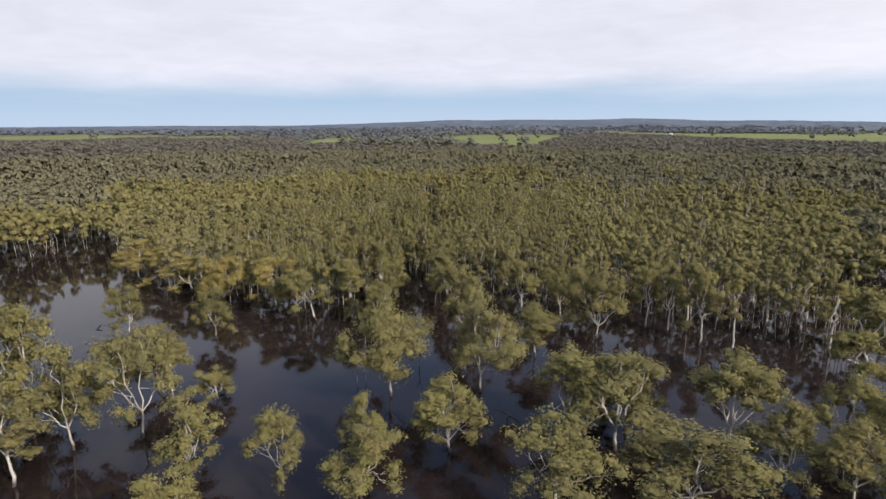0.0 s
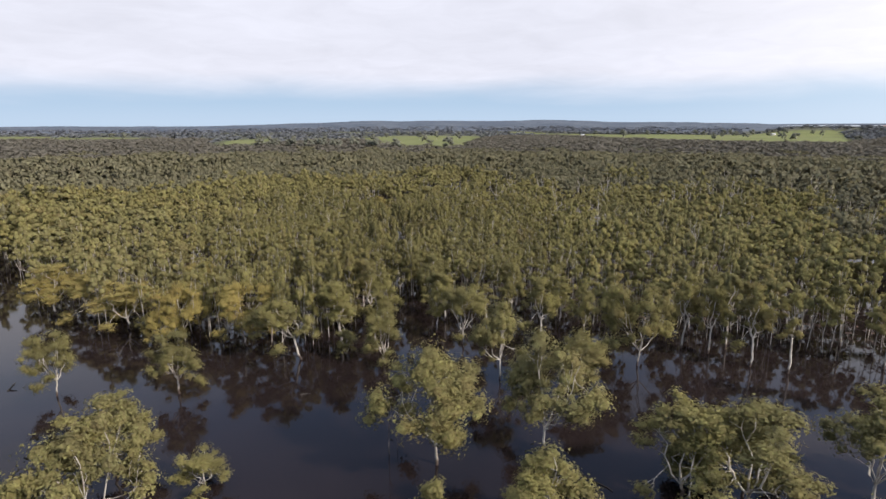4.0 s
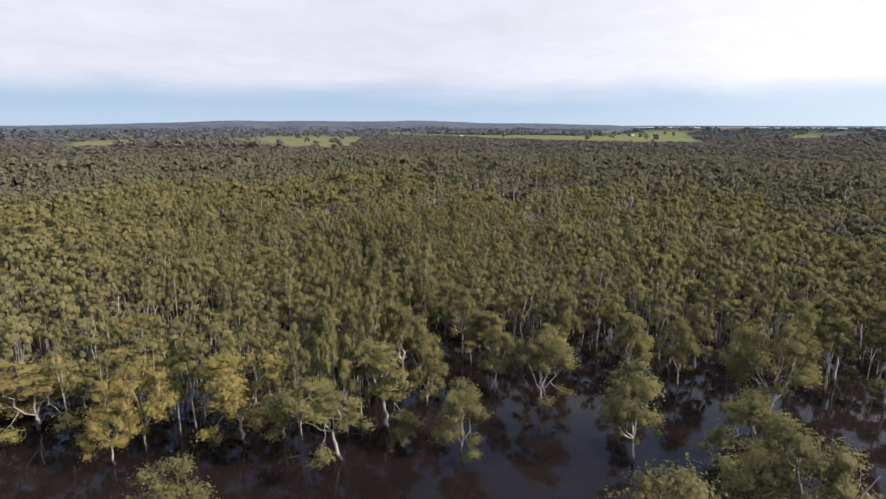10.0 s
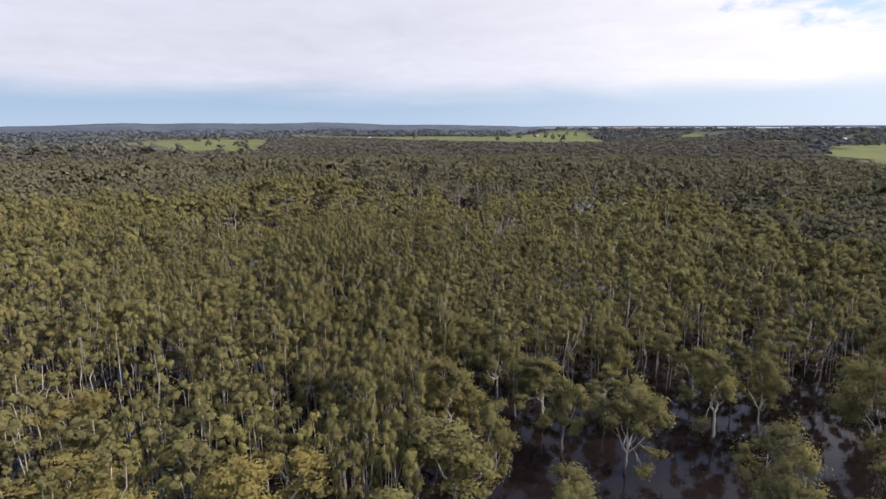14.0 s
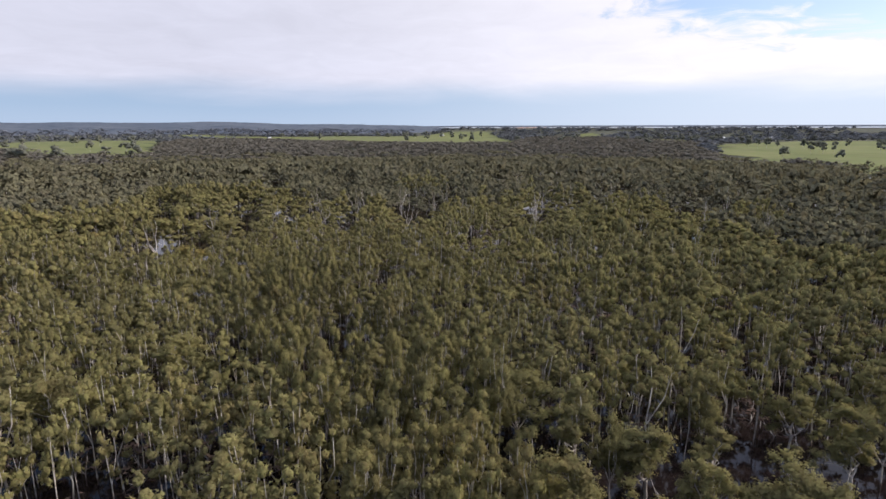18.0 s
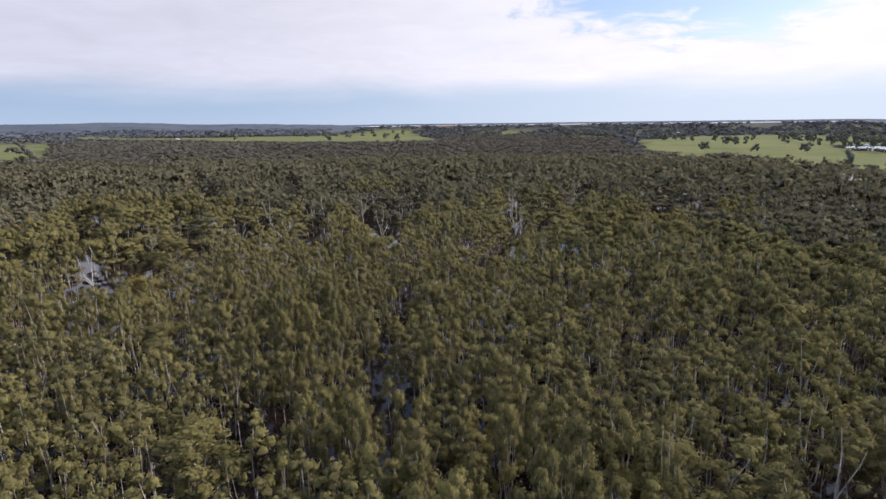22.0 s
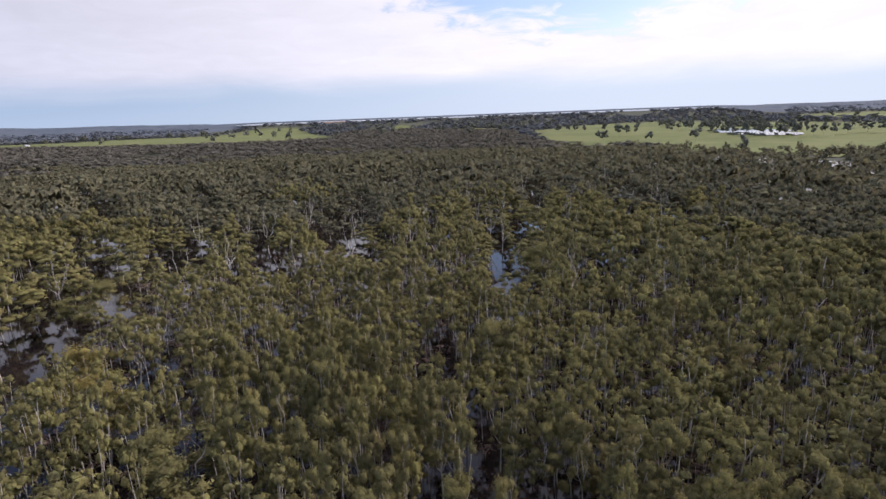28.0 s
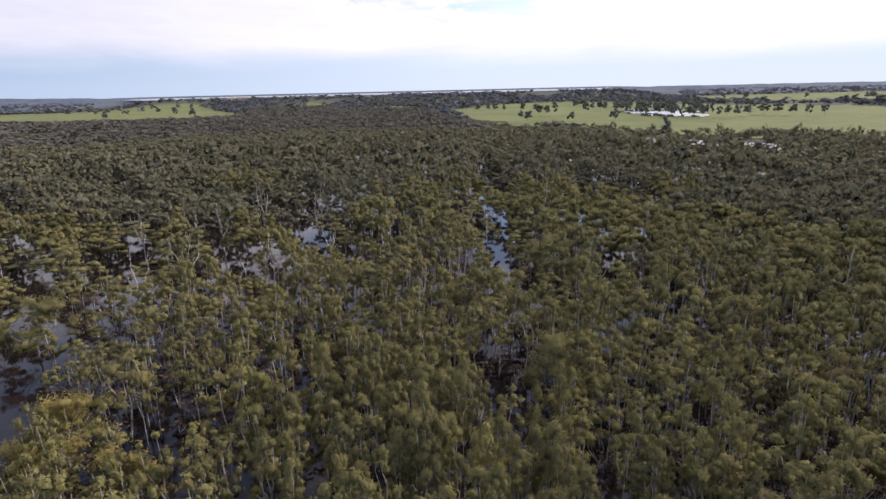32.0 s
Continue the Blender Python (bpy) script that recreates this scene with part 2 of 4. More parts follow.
# the blue of distant haze is mixed into these hill colours
HILL = soil("haze_blue_hill", (0.082, 0.102, 0.130), (0.115, 0.135, 0.160), (0.052, 0.068, 0.090), 0.004, 0.014)
EARTH = soil("red_earth", (0.27, 0.18, 0.14), (0.33, 0.24, 0.20), (0.24, 0.16, 0.13), 0.02, 0.1)


def plain(name, colour, rough=0.6, metal=0.0):
    m, n = material(name)
    pos = n.add("ShaderNodeNewGeometry").outputs["Position"]
    c = n.mix(n.ramp(n.noise(pos, 0.8, 4.0), 0.4, 0.7), colour, tuple(v * 0.8 for v in colour))
    s = n.add("ShaderNodeBsdfPrincipled", {"Base Color": c, "Roughness": rough, "Metallic": metal})
    finish(n, s.outputs[0])
    return m


PAINT = plain("white_wall", (0.55, 0.54, 0.51))
TIN = plain("tin_roof", (0.60, 0.62, 0.64), 0.35, 0.6)


# ---------------------------------------------------------------- the lie of the land
def step(v, lo, hi):
    t = np.clip((v - lo) / (hi - lo), 0.0, 1.0)
    return t * t * (3 - 2 * t)


def wave(x, y, size, seed):
    """A smooth field between about -1 and 1, from a few sines."""
    r = np.random.RandomState(seed)
    out = 0.0
    for i in range(7):
        a, p, k = r.uniform(0, 2 * np.pi), r.uniform(0, 2 * np.pi), r.uniform(0.6, 1.7) * 2 * np.pi / size
        out = out + np.sin((x * np.cos(a) + y * np.sin(a)) * k + p)
    return out / 3.2


HUB = (-40.0, 150.0)


def land(x, y):
    """Height of the ground: a flooded flat, rising to low pastures, and wooded ridges at the horizon."""
    x, y = np.asarray(x, float), np.asarray(y, float)
    dx, dy = x - HUB[0], y - HUB[1]
    d, az = np.hypot(dx, dy), np.degrees(np.arctan2(dx, dy))
    far = step(d, 620, 900)
    flat = -0.9 + 6.9 * np.maximum(step(d, 600, 1000), 0.5 * step(x, 410 + 0.5 * (y - 40), 520 + 0.5 * (y - 40)))
    h = flat + 1.0 * wave(x, y, 420, 3) * far
    basin = step(az, 38, 43) * (1 - step(az, 84, 90))
    up = h + (24.0 + 20.0 * step(az, -16, 0) - 11.0 * step(az, 72, 84) - h) * step(d, 1900, 4800) * 0.98
    low = h + (34.5 - h) * step(d, 1800, 2440) + 13 * step(d, 4560, 4850)
    h = up + (low - up) * basin
    ridge = 30 * np.exp(-((az - 20) / 5.0) ** 2) + 24 * np.exp(-((az - 6) / 12.0) ** 2) + 5 * np.exp(-((az + 24) / 11.0) ** 2) + 13 * np.exp(-((az - 31) / 4.0) ** 2)
    ridge = ridge * (1 + 0.22 * wave(az * 30, az * 11, 230, 8))
    return h + ridge * step(d, 2900, 4300)


def from_arrays(name, verts, faces, mats, index=None, smooth=False, outward=None):
    """A mesh from an (n, 3) array and an (m, 3 or 4) array, all of one size."""
    me = bpy.data.meshes.new(name)
    verts, faces = np.ascontiguousarray(verts, np.float32), np.ascontiguousarray(faces, np.int32)
    k = faces.shape[1]
    me.vertices.add(len(verts))
    me.vertices.foreach_set("co", verts.ravel())
    me.loops.add(faces.size)
    me.loops.foreach_set("vertex_index", faces.ravel())
    me.polygons.add(len(faces))
    me.polygons.foreach_set("loop_start", np.arange(0, faces.size, k, dtype=np.int32))
    for m in mats:
        me.materials.append(m)
    if index is not None:
        me.polygons.foreach_set("material_index", np.ascontiguousarray(index, np.int32))
    if smooth:
        me.polygons.foreach_set("use_smooth", np.ones(len(faces), bool))
    if outward is not None:
        me.attributes.new("outward", "FLOAT_VECTOR", "POINT").data.foreach_set("vector", np.ascontiguousarray(outward, np.float32).ravel())
    me.update(calc_edges=True)
    return me


def grid_mesh(name, X, Y, Z, mat, keep=None, wrap=False):
    a, b = X.shape
    i = np.arange(a * b).reshape(a, b)
    if wrap:
        i = np.concatenate([i, i[:, :1]], 1)
    f = np.stack([i[:-1, :-1], i[:-1, 1:], i[1:, 1:], i[1:, :-1]], -1).reshape(-1, 4)
    v = np.stack([X, Y, Z], -1).reshape(-1, 3)
    if keep is not None:
        f = f[keep(v[f].mean(1))]
        used, back = np.unique(f, return_inverse=True)
        v, f = v[used], back.reshape(-1, 4)
    return from_arrays(name, v, f, [mat], smooth=True)


rad = np.concatenate([np.linspace(1, 900, 70), np.geomspace(915, 4860, 110)])
ang = np.linspace(0, 2 * np.pi, 361)[:-1]
GX, GY = HUB[0] + rad[:, None] * np.sin(ang), HUB[1] + rad[:, None] * np.cos(ang)
FAR_LAND = 2700.0
ground = new("ground", grid_mesh("ground", GX, GY, land(GX, GY), GROUND, lambda c: np.hypot(c[:, 0] - HUB[0], c[:, 1] - HUB[1]) < FAR_LAND, wrap=True))
tagged(ground, "dull olive woodland floor rolling out to low ridges", "ground", kind="structure")

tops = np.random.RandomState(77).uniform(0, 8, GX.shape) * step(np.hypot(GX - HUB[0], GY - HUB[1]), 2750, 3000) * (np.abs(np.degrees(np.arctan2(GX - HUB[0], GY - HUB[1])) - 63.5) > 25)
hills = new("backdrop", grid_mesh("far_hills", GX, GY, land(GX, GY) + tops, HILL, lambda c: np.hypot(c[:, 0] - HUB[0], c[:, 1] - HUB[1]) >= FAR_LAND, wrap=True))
tagged(hills, "wooded hills along the horizon, tinted haze blue", "hills", kind="structure")

WX, WY = np.meshgrid(np.linspace(-1500, 760, 60), np.linspace(-700, 1000, 60), indexing="ij")
flood = new("water", grid_mesh("flood", WX, WY, WX * 0.0, FLOOD))
tagged(flood, "still dark brown flood water standing under the gum trees", "water", kind="structure")


def inside(x, y, poly):
    """Which points lie in a polygon of (x, y) corners."""
    hit = np.zeros(np.shape(x), bool)
    for (x0, y0), (x1, y1) in zip(poly, poly[1:] + poly[:1]):
        cross = (y0 > y) != (y1 > y)
        hit ^= cross & (x < (x1 - x0) * (y - y0) / (y1 - y0 + 1e-9) + x0)
    return hit


PADDOCKS = []


def paddock(poly, mat, label, cell=14.0, lift=0.7, ragged=18.0):
    xs, ys = [p[0] for p in poly], [p[1] for p in poly]
    nx, ny = int((max(xs) - min(xs)) / cell) + 3, int((max(ys) - min(ys)) / cell) + 3
    X, Y = np.meshgrid(np.linspace(min(xs) - 20, max(xs) + 20, nx), np.linspace(min(ys) - 20, max(ys) + 20, ny), indexing="ij")
    Z = land(X, Y) + lift

    def keep(c):
        w = ragged * wave(c[:, 0], c[:, 1], 90, 5)
        return inside(c[:, 0] + w, c[:, 1] - w, poly)
    ob = new("paddock", grid_mesh("paddock", X, Y, Z, mat, keep))
    PADDOCKS.append(poly)
    return tagged(ob, label, "pasture", "pastures beyond the forest", "structure")


BRIGHT, DRY = "bright green grazed pasture beyond the forest edge", "yellowish dry pasture strip among distant trees"
paddock([(-960, 1260), (-813, 1288), (-760, 1560), (-900, 2000), (-1300, 2150), (-1500, 1950)], GRASS, BRIGHT)
paddock([(-666, 1389), (-574, 1398), (-491, 1481), (-620, 1900), (-780, 2000), (-830, 1780)], GRASS, BRIGHT)
paddock([(-266, 1048), (-178, 1048), (-200, 1620), (-310, 1600), (-310, 1380)], GRASS, BRIGHT, ragged=8.0)
paddock([(-1, 1371), (47, 1041), (115, 959), (164, 1002), (280, 1410), (410, 1850), (240, 2050), (110, 2000), (0, 1640)], GRASS, BRIGHT)
paddock([(592, 1775), (601, 1403), (648, 1161), (732, 1003), (815, 910), (936, 1007), (1350, 1480), (1520, 1680), (1300, 1880), (980, 2040), (760, 2200), (740, 2600), (660, 2600)], GRASS, BRIGHT)
paddock([(395, 900), (415, 868), (465, 905), (445, 950)], GRASS, "small bright green clearing inside the forest edge", 6, 0.7, 4)
paddock([(600, 345), (600, 370), (690, 405), (690, 370)], GRASS, "small bright green clearing inside the forest edge", 6, 0.7, 4)
paddock([(900, 550), (760, 460), (670, 395), (670, 310), (560, 205), (520, 125), (480, 45), (440, -130), (900, -260), (1160, -70), (1360, 90), (1490, 270), (1700, 450), (1640, 590), (1420, 640), (1150, 640)], GRASS, BRIGHT)
paddock([(1110, 690), (1250, 720), (1420, 880), (1560, 1060), (1440, 1040), (1250, 880)], STUBBLE, DRY)
paddock([(1430, 1180), (1560, 1210), (1700, 1330), (1560, 1320)], GRASS, DRY)
paddock([(1250, -450), (1800, -700), (2400, -500), (2200, 100), (1600, 150)], GRASS, BRIGHT)


def sheet(name, poly, z, mat, label, cell, ragged):
    xs, ys = [p[0] for p in poly], [p[1] for p in poly]
    nx, ny = int((max(xs) - min(xs)) / cell) + 3, int((max(ys) - min(ys)) / cell) + 3
    X, Y = np.meshgrid(np.linspace(min(xs), max(xs), nx), np.linspace(min(ys), max(ys), ny), indexing="ij")

    def keep(c):
        w = ragged * wave(c[:, 0], c[:, 1], ragged * 6, 9)
        return inside(c[:, 0] + w, c[:, 1] - w, poly)
    return tagged(new(name, grid_mesh(name, X, Y, z(X, Y), mat, keep)), label, "water", kind="structure")


POND = [(870, 240), (832, 195), (818, 160), (880, 150), (980, 185), (1080, 240), (1060, 272), (980, 278)]
sheet("water", POND, lambda x, y: land(x, y) + 1.5, POND_WATER, "pale flooded pond in a pasture, mirroring the bright sky", 8, 10)


def arc(a0, a1, d0, d1):
    side = lambda a, d: (HUB[0] + d * math.sin(radians(a)), HUB[1] + d * math.cos(radians(a)))
    return [side(a0 + (a1 - a0) * i / 12, d0) for i in range(13)] + [side(a1 - (a1 - a0) * i / 12, d1) for i in range(13)]


sheet("water", arc(41, 85, 2460, 4620), lambda x, y: land(x, y) * 0 + 36.2, LAKE, "thin silver lake lying along the horizon", 50, 30)


# ---------------------------------------------------------------- gum trees
def tube(path, radii, sides):
    """A tapered round limb along a path: vertices and quads."""
    path = np.asarray(path, float)
    t = np.gradient(path, axis=0)
    t /= np.linalg.norm(t, axis=1)[:, None] + 1e-9
    up = np.where(np.abs(t[:, 2:3]) > 0.9, np.array([[1.0, 0, 0]]), np.array([[0, 0, 1.0]]))
    u = np.cross(t, up)
    u /= np.linalg.norm(u, axis=1)[:, None] + 1e-9
    w = np.cross(t, u)
    a = np.linspace(0, 2 * np.pi, sides + 1)[:-1]
    ring = path[:, None] + np.asarray(radii)[:, None, None] * (np.cos(a)[None, :, None] * u[:, None] + np.sin(a)[None, :, None] * w[:, None])
    n = len(path)
    i = np.arange(n * sides).reshape(n, sides)
    j = np.roll(i, -1, 1)
    f = np.stack([i[:-1], j[:-1], j[1:], i[1:]], -1).reshape(-1, 4)
    return ring.reshape(-1, 3), f


def bend(a, b, sag, n, r, wig=0.25):
    """A crooked line from a to b."""
    a, b = np.asarray(a, float), np.asarray(b, float)
    t = np.linspace(0, 1, n)[:, None]
    mid = (a + b) / 2 + sag
    p = (1 - t) ** 2 * a + 2 * t * (1 - t) * mid + t * t * b
    p[1:-1] += r.normal(0, wig, (n - 2, 3)) * (1, 1, 0.3)
    return p


GOLDEN = (1 + 5 ** 0.5) / 2
ICO = np.array([(0, a, b * GOLDEN) for a in (-1, 1) for b in (-1, 1)] + [(a, b * GOLDEN, 0) for a in (-1, 1) for b in (-1, 1)] + [(b * GOLDEN, 0, a) for a in (-1, 1) for b in (-1, 1)]) / math.hypot(1, GOLDEN)
ICO_FACES = np.array([f for f in itertools.combinations(range(12), 3) if all(np.linalg.norm(ICO[p] - ICO[q]) < 1.1 for p, q in itertools.combinations(f, 2))])


def tufts(c, size, n, leaf, r, flat=0.85, heart=None, core=0.80, up=0.55):
    """A rounded clump about c: its lumpy close-leaved inside, n leaf sprays that hang round it, and the way the clump faces at every corner."""
    d = r.normal(0, 1, (n, 3))
    d[:, 2] += 0.45
    d /= np.linalg.norm(d, axis=1)[:, None]
    rr = size * r.uniform(min(core, 0.7) or 0.4, 1.14, n) * (1 + 0.18 * np.sin(d[:, 0] * 5 + c[0]) * np.sin(d[:, 1] * 5 + c[1]))
    p = d * rr[:, None] * (1, 1, flat)
    nrm = d + r.normal(0, 0.35, (n, 3)) + (0, 0, 0.12)
    nrm /= np.linalg.norm(nrm, axis=1)[:, None]
    u = np.cross(nrm, r.normal(0, 1, (n, 3)))
    u /= np.linalg.norm(u, axis=1)[:, None] + 1e-9
    w = np.cross(nrm, u)
    s = leaf * r.uniform(0.65, 1.35, n)[:, None]
    v = np.stack([p + u * s * 0.75, p - u * s * 0.35 + w * s * 0.42, p - u * s * 0.35 - w * s * 0.42], 1).reshape(-1, 3)
    face = np.repeat(d + r.normal(0, 0.18, (n, 3)), 3, 0)
    if core:
        turn = np.array(Euler(r.uniform(0, 6.28, 3)).to_matrix())
        ball = (ICO @ turn.T)
        solid = ball * (size * core * r.uniform(0.76, 1.18, 12))[:, None] * (1, 1, flat)
        v = np.concatenate([v, solid[ICO_FACES].reshape(-1, 3)])
        face = np.concatenate([face, ball[ICO_FACES].reshape(-1, 3) + r.normal(0, 0.12, (60, 3))])
    v = v + np.asarray(c)
    face = face + (0, 0, up)
    if heart is not None:
        k = v - np.asarray(heart)
        face = face + 0.4 * k / (np.linalg.norm(k, axis=1)[:, None] + 1e-9)
    face /= np.linalg.norm(face, axis=1)[:, None]
    return v, face


def gum(seed, H=15.0, R=4.5, low=0.3, fork=0.28, limbs=4, leaves=3600, leaf=0.42, spread=1.0, lean=0.0, gaps=0.0, dome=1.0, subs=0, core=0.7, flat=0.85):
    """A gum tree of unit build: its trunk, limbs and leaf sprays, as arrays."""
    r = np.random.RandomState(seed)
    top = np.array([lean * 0.35, r.uniform(-0.3, 0.3), fork * H])
    trunk = bend((0, 0, -0.9), top, (0.15 * r.normal(), 0.15 * r.normal(), 0), 6, r, 0.06)
    r0 = 0.0094 * H
    out = {"trunk": [tube(trunk, np.linspace(r0 * 1.25, r0 * 0.8, 6), 7)], "limb": [], "clump": []}
    a0 = r.uniform(0, 6.28)
    base = low * H

    def round_about(p, q, down, up):
        b, q = r.uniform(0, 6.28), R * r.uniform(*q)
        return p + (math.cos(b) * q, math.sin(b) * q, H * r.uniform(down, up))
    for k in range(limbs):
        a = a0 + 6.28 * k / limbs + r.normal(0, 0.35)
        q = R * spread * r.uniform(0.30, 0.54) if k else R * 0.12
        rise = (0.90 - 0.16 * (q / R) ** 2 - r.uniform(0.0, 0.54)) if k else 0.9
        end = np.array([math.cos(a) * q + lean, math.sin(a) * q, base + (H - base) * rise - 0.04 * H])
        path = bend(top, end, (math.cos(a) * q * 0.3, math.sin(a) * q * 0.3, -0.04 * H), 7, r, 0.2)
        piece = [tube(path, np.linspace(r0 * 0.68, r0 * 0.22, 7), 5)]
        out["clump"].append((end, R * r.uniform(0.24, 0.32)))
        for s in range(subs or 4):
            # every limb carries a head of its own; now and then a low spur
            spur = s == 1 + (subs != 2) and r.rand() < 0.7
            tip = round_about(end, (0.16, 0.36), -0.20, 0.05)
            if spur:
                b, q2 = a + r.normal(0, 0.6), R * r.uniform(0.5, 0.82)
                tip = np.array([math.cos(b) * q2 + lean, math.sin(b) * q2, base + (H - base) * r.uniform(0.02, 0.34)])
            way = bend(path[2 if spur else r.randint(3, 6)], tip, (0, 0, -0.02 * H), 5, r, 0.14)
            piece.append(tube(way, np.linspace(r0 * 0.26, r0 * 0.08, 5), 4))
            out["clump"].append((tip, R * r.uniform(0.19, 0.28)))
            for twig in range(2 if R > 3 else 1):
                tip2 = round_about(tip, (0.11, 0.23), -0.10, 0.05)
                piece.append(tube(bend(way[2], tip2, (0, 0, 0), 4, r, 0.1), np.linspace(r0 * 0.13, r0 * 0.04, 4), 3))
                out["clump"].append((tip2, R * r.uniform(0.15, 0.23)))
        out["limb"].append(piece)
    out["clump"] = [(c, q * dome) for c, q in out["clump"] if r.rand() >= gaps]
    total = sum(s * s for _, s in out["clump"]) + 1e-9
    heart = (lean, 0, H * 0.45)
    leafs = [tufts(c, s, max(6, int(leaves * s * s / total)), leaf, r, flat, heart=heart, core=core) for c, s in out["clump"]]
    out["leaf"] = np.concatenate([v for v, _ in leafs]) if leafs else np.zeros((0, 3))
    out["outward"] = np.concatenate([f for _, f in leafs]) if leafs else np.zeros((0, 3))
    return out


def joined(tubes):
    vs, fs, n = [], [], 0
    for v, f in tubes:
        vs.append(v), fs.append(f + n)
        n += len(v)
    return np.concatenate(vs), np.concatenate(fs)


# prototypes: (seed, H, R, low, fork, limbs, leaves, leaf, spread, lean, gaps)
KINDS = {
    "round": dict(R=5.0, low=0.20, fork=0.22, limbs=6, leaves=3800),
    "spread": dict(R=7.0, low=0.26, fork=0.18, limbs=6, spread=1.25, leaves=4800, gaps=0.14),
    "tall": dict(R=3.4, low=0.26, fork=0.32, limbs=4, leaves=2700),
    "bushy": dict(R=4.6, low=0.06, fork=0.12, limbs=6, leaves=3800),
    "slim": dict(R=2.4, low=0.40, fork=0.42, limbs=3, leaves=1700),
    "open": dict(R=6.0, low=0.28, fork=0.24, limbs=5, gaps=0.15, leaves=3000, spread=1.2),
    "leaning": dict(R=5.0, low=0.35, fork=0.35, limbs=4, lean=-3.0, leaves=3000),
    "domed": dict(R=3.6, low=0.38, fork=0.36, limbs=5, leaves=2900, spread=1.1),
    "stag": dict(R=4.0, low=0.4, fork=0.3, limbs=3, gaps=1.1, spread=1.5, subs=2),
    "dead": dict(R=4.0, low=0.4, fork=0.35, limbs=3, gaps=1.1, subs=2),
}
LABELS = {
    "round": "white-trunked river gum with a full round olive crown",
    "spread": "forked white-limbed river gum with a wide spreading crown",
    "tall": "tall straight young gum with a narrow olive crown",
    "bushy": "low bushy gum with foliage almost down to the flood water",
    "slim": "slim pole-like young gum with a small tufted top",
    "open": "old gum with pale bare limbs and a thin open crown",
    "leaning": "leaning pale-trunked gum at the edge of the flood",
    "domed": "pale-stemmed forest gum with a small domed olive crown",
    "stag": "bare white dead gum with crooked limbs above the canopy",
    "dead": "leafless grey dead gum standing in the water",
}
PROTO = {}


def proto(kind, seed, fine, leaf_mat):
    """The shared meshes of a kind of tree."""
    if (kind, seed, fine, leaf_mat.name) not in PROTO:
        build = dict(KINDS[kind])
        build["leaves"] = int(build.get("leaves", 3600) * (1.9 if fine else 0.52))
        build["leaf"] = 0.26 if fine else 0.36
        build["core"] = 0.48 if fine else 0.70
        build["flat"] = 1.0 if fine else 0.62
        build["dome"] = 1.0 if fine else 1.08
        build.setdefault("subs", 0 if fine else 2)
        t = gum(seed * 17 + 5, **build)
        wood = DEAD if kind == "dead" else BARK
        run = 3 if build["R"] > 3 else 2  # a branch and its twigs
        parts = [("trunk", from_arrays("trunk", *joined(t["trunk"]), [wood], smooth=True), None)]
        parts += [("limb", from_arrays("limb", *joined(p[:1] if fine else p), [wood], smooth=True), [from_arrays("branch", *joined(p[k:k + run]), [wood], smooth=True) for k in range(1, len(p), run)] if fine else None) for p in t["limb"]]
        if len(t["leaf"]):
            parts.append(("crown", from_arrays("crown", t["leaf"], np.arange(len(t["leaf"])).reshape(-1, 3), [leaf_mat], outward=t["outward"]), None))
        PROTO[kind, seed, fine, leaf_mat.name] = parts
    return PROTO[kind, seed, fine, leaf_mat.name]


TAKEN = []


def tree(x, y, h, r, kind="round", seed=1, turn=None, group="gum trees in the flood", z=0.0, fine=True, leaf_mat=None):
    """One gum tree standing at (x, y), h metres high, with a crown of radius r."""
    R = KINDS[kind].get("R", 4.5)
    ob = new("gum_tree" if kind not in ("dead", "stag") else "dead_tree")
    ob.empty_display_size = 0.5
    a = (x * 37.7 + y * 91.3) % 360 if turn is None else turn
    wide = r / R * (1.2 if fine else 1.0)
    ob.matrix_basis = pose(x, y, z, 0, 0, a) @ Matrix.Diagonal((wide, wide, h / 15.0, 1))
    if leaf_mat is None:
        leaf_mat = LEAF_GOLD if math.hypot(x + 70, (y - 152) * 1.2) < 38 else LEAF
    for name, me, twigs in proto(kind, seed, fine, leaf_mat):
        p = new(name, me)
        p.parent = ob
        for twig in twigs or ():
            new("branch", twig).parent = p
    tagged(ob, LABELS[kind] if leaf_mat is LEAF or kind in ("dead", "stag") else "pale-limbed river gum with a golden olive crown", "tree", group)
    TAKEN.append((x, y, r))
    return ob


# trees standing in and round the open pool
tree(-9.0, 88.8, 17.2, 8.0, "spread", 1)
tree(6.3, 90.6, 16.8, 7.2, "spread", 2)
tree(17.8, 105.2, 12.0, 5.4, "round", 1)
tree(5.6, 113.2, 15.0, 5.2, "open", 1)
tree(0.5, 72.2, 12.5, 4.9, "bushy", 1)
tree(-48.6, 115.8, 11.8, 4.3, "round", 2)
tree(-68.5, 118.0, 12.0, 3.9, "round", 3)
tree(-52.5, 72.6, 15.8, 5.0, "round", 4)
tree(-54.7, 64.4, 13.4, 4.0, "tall", 1)
tree(-33.7, 67.6, 11.8, 4.8, "bushy", 2)
tree(-29.8, 54.7, 9.4, 3.8, "bushy", 3)
tree(-20.3, 63.9, 11.6, 4.0, "open", 2)
tree(-11.2, 72.8, 9.4, 3.2, "bushy", 4)
tree(-10.1, 61.6, 10.3, 4.8, "round", 5)
tree(-43.9, 76.0, 18.0, 5.6, "open", 3)
tree(-61.8, 78.5, 20.0, 5.4, "round", 6)
tree(-50.0, 93.0, 11.6, 5.6, "round", 7)
tree(-71.5, 86.0, 18.0, 5.2, "round", 3)
tree(-63.5, 67.0, 15.0, 4.8, "open", 2)
tree(-38.0, 88.0, 6.5, 3.4, "bushy", 5)
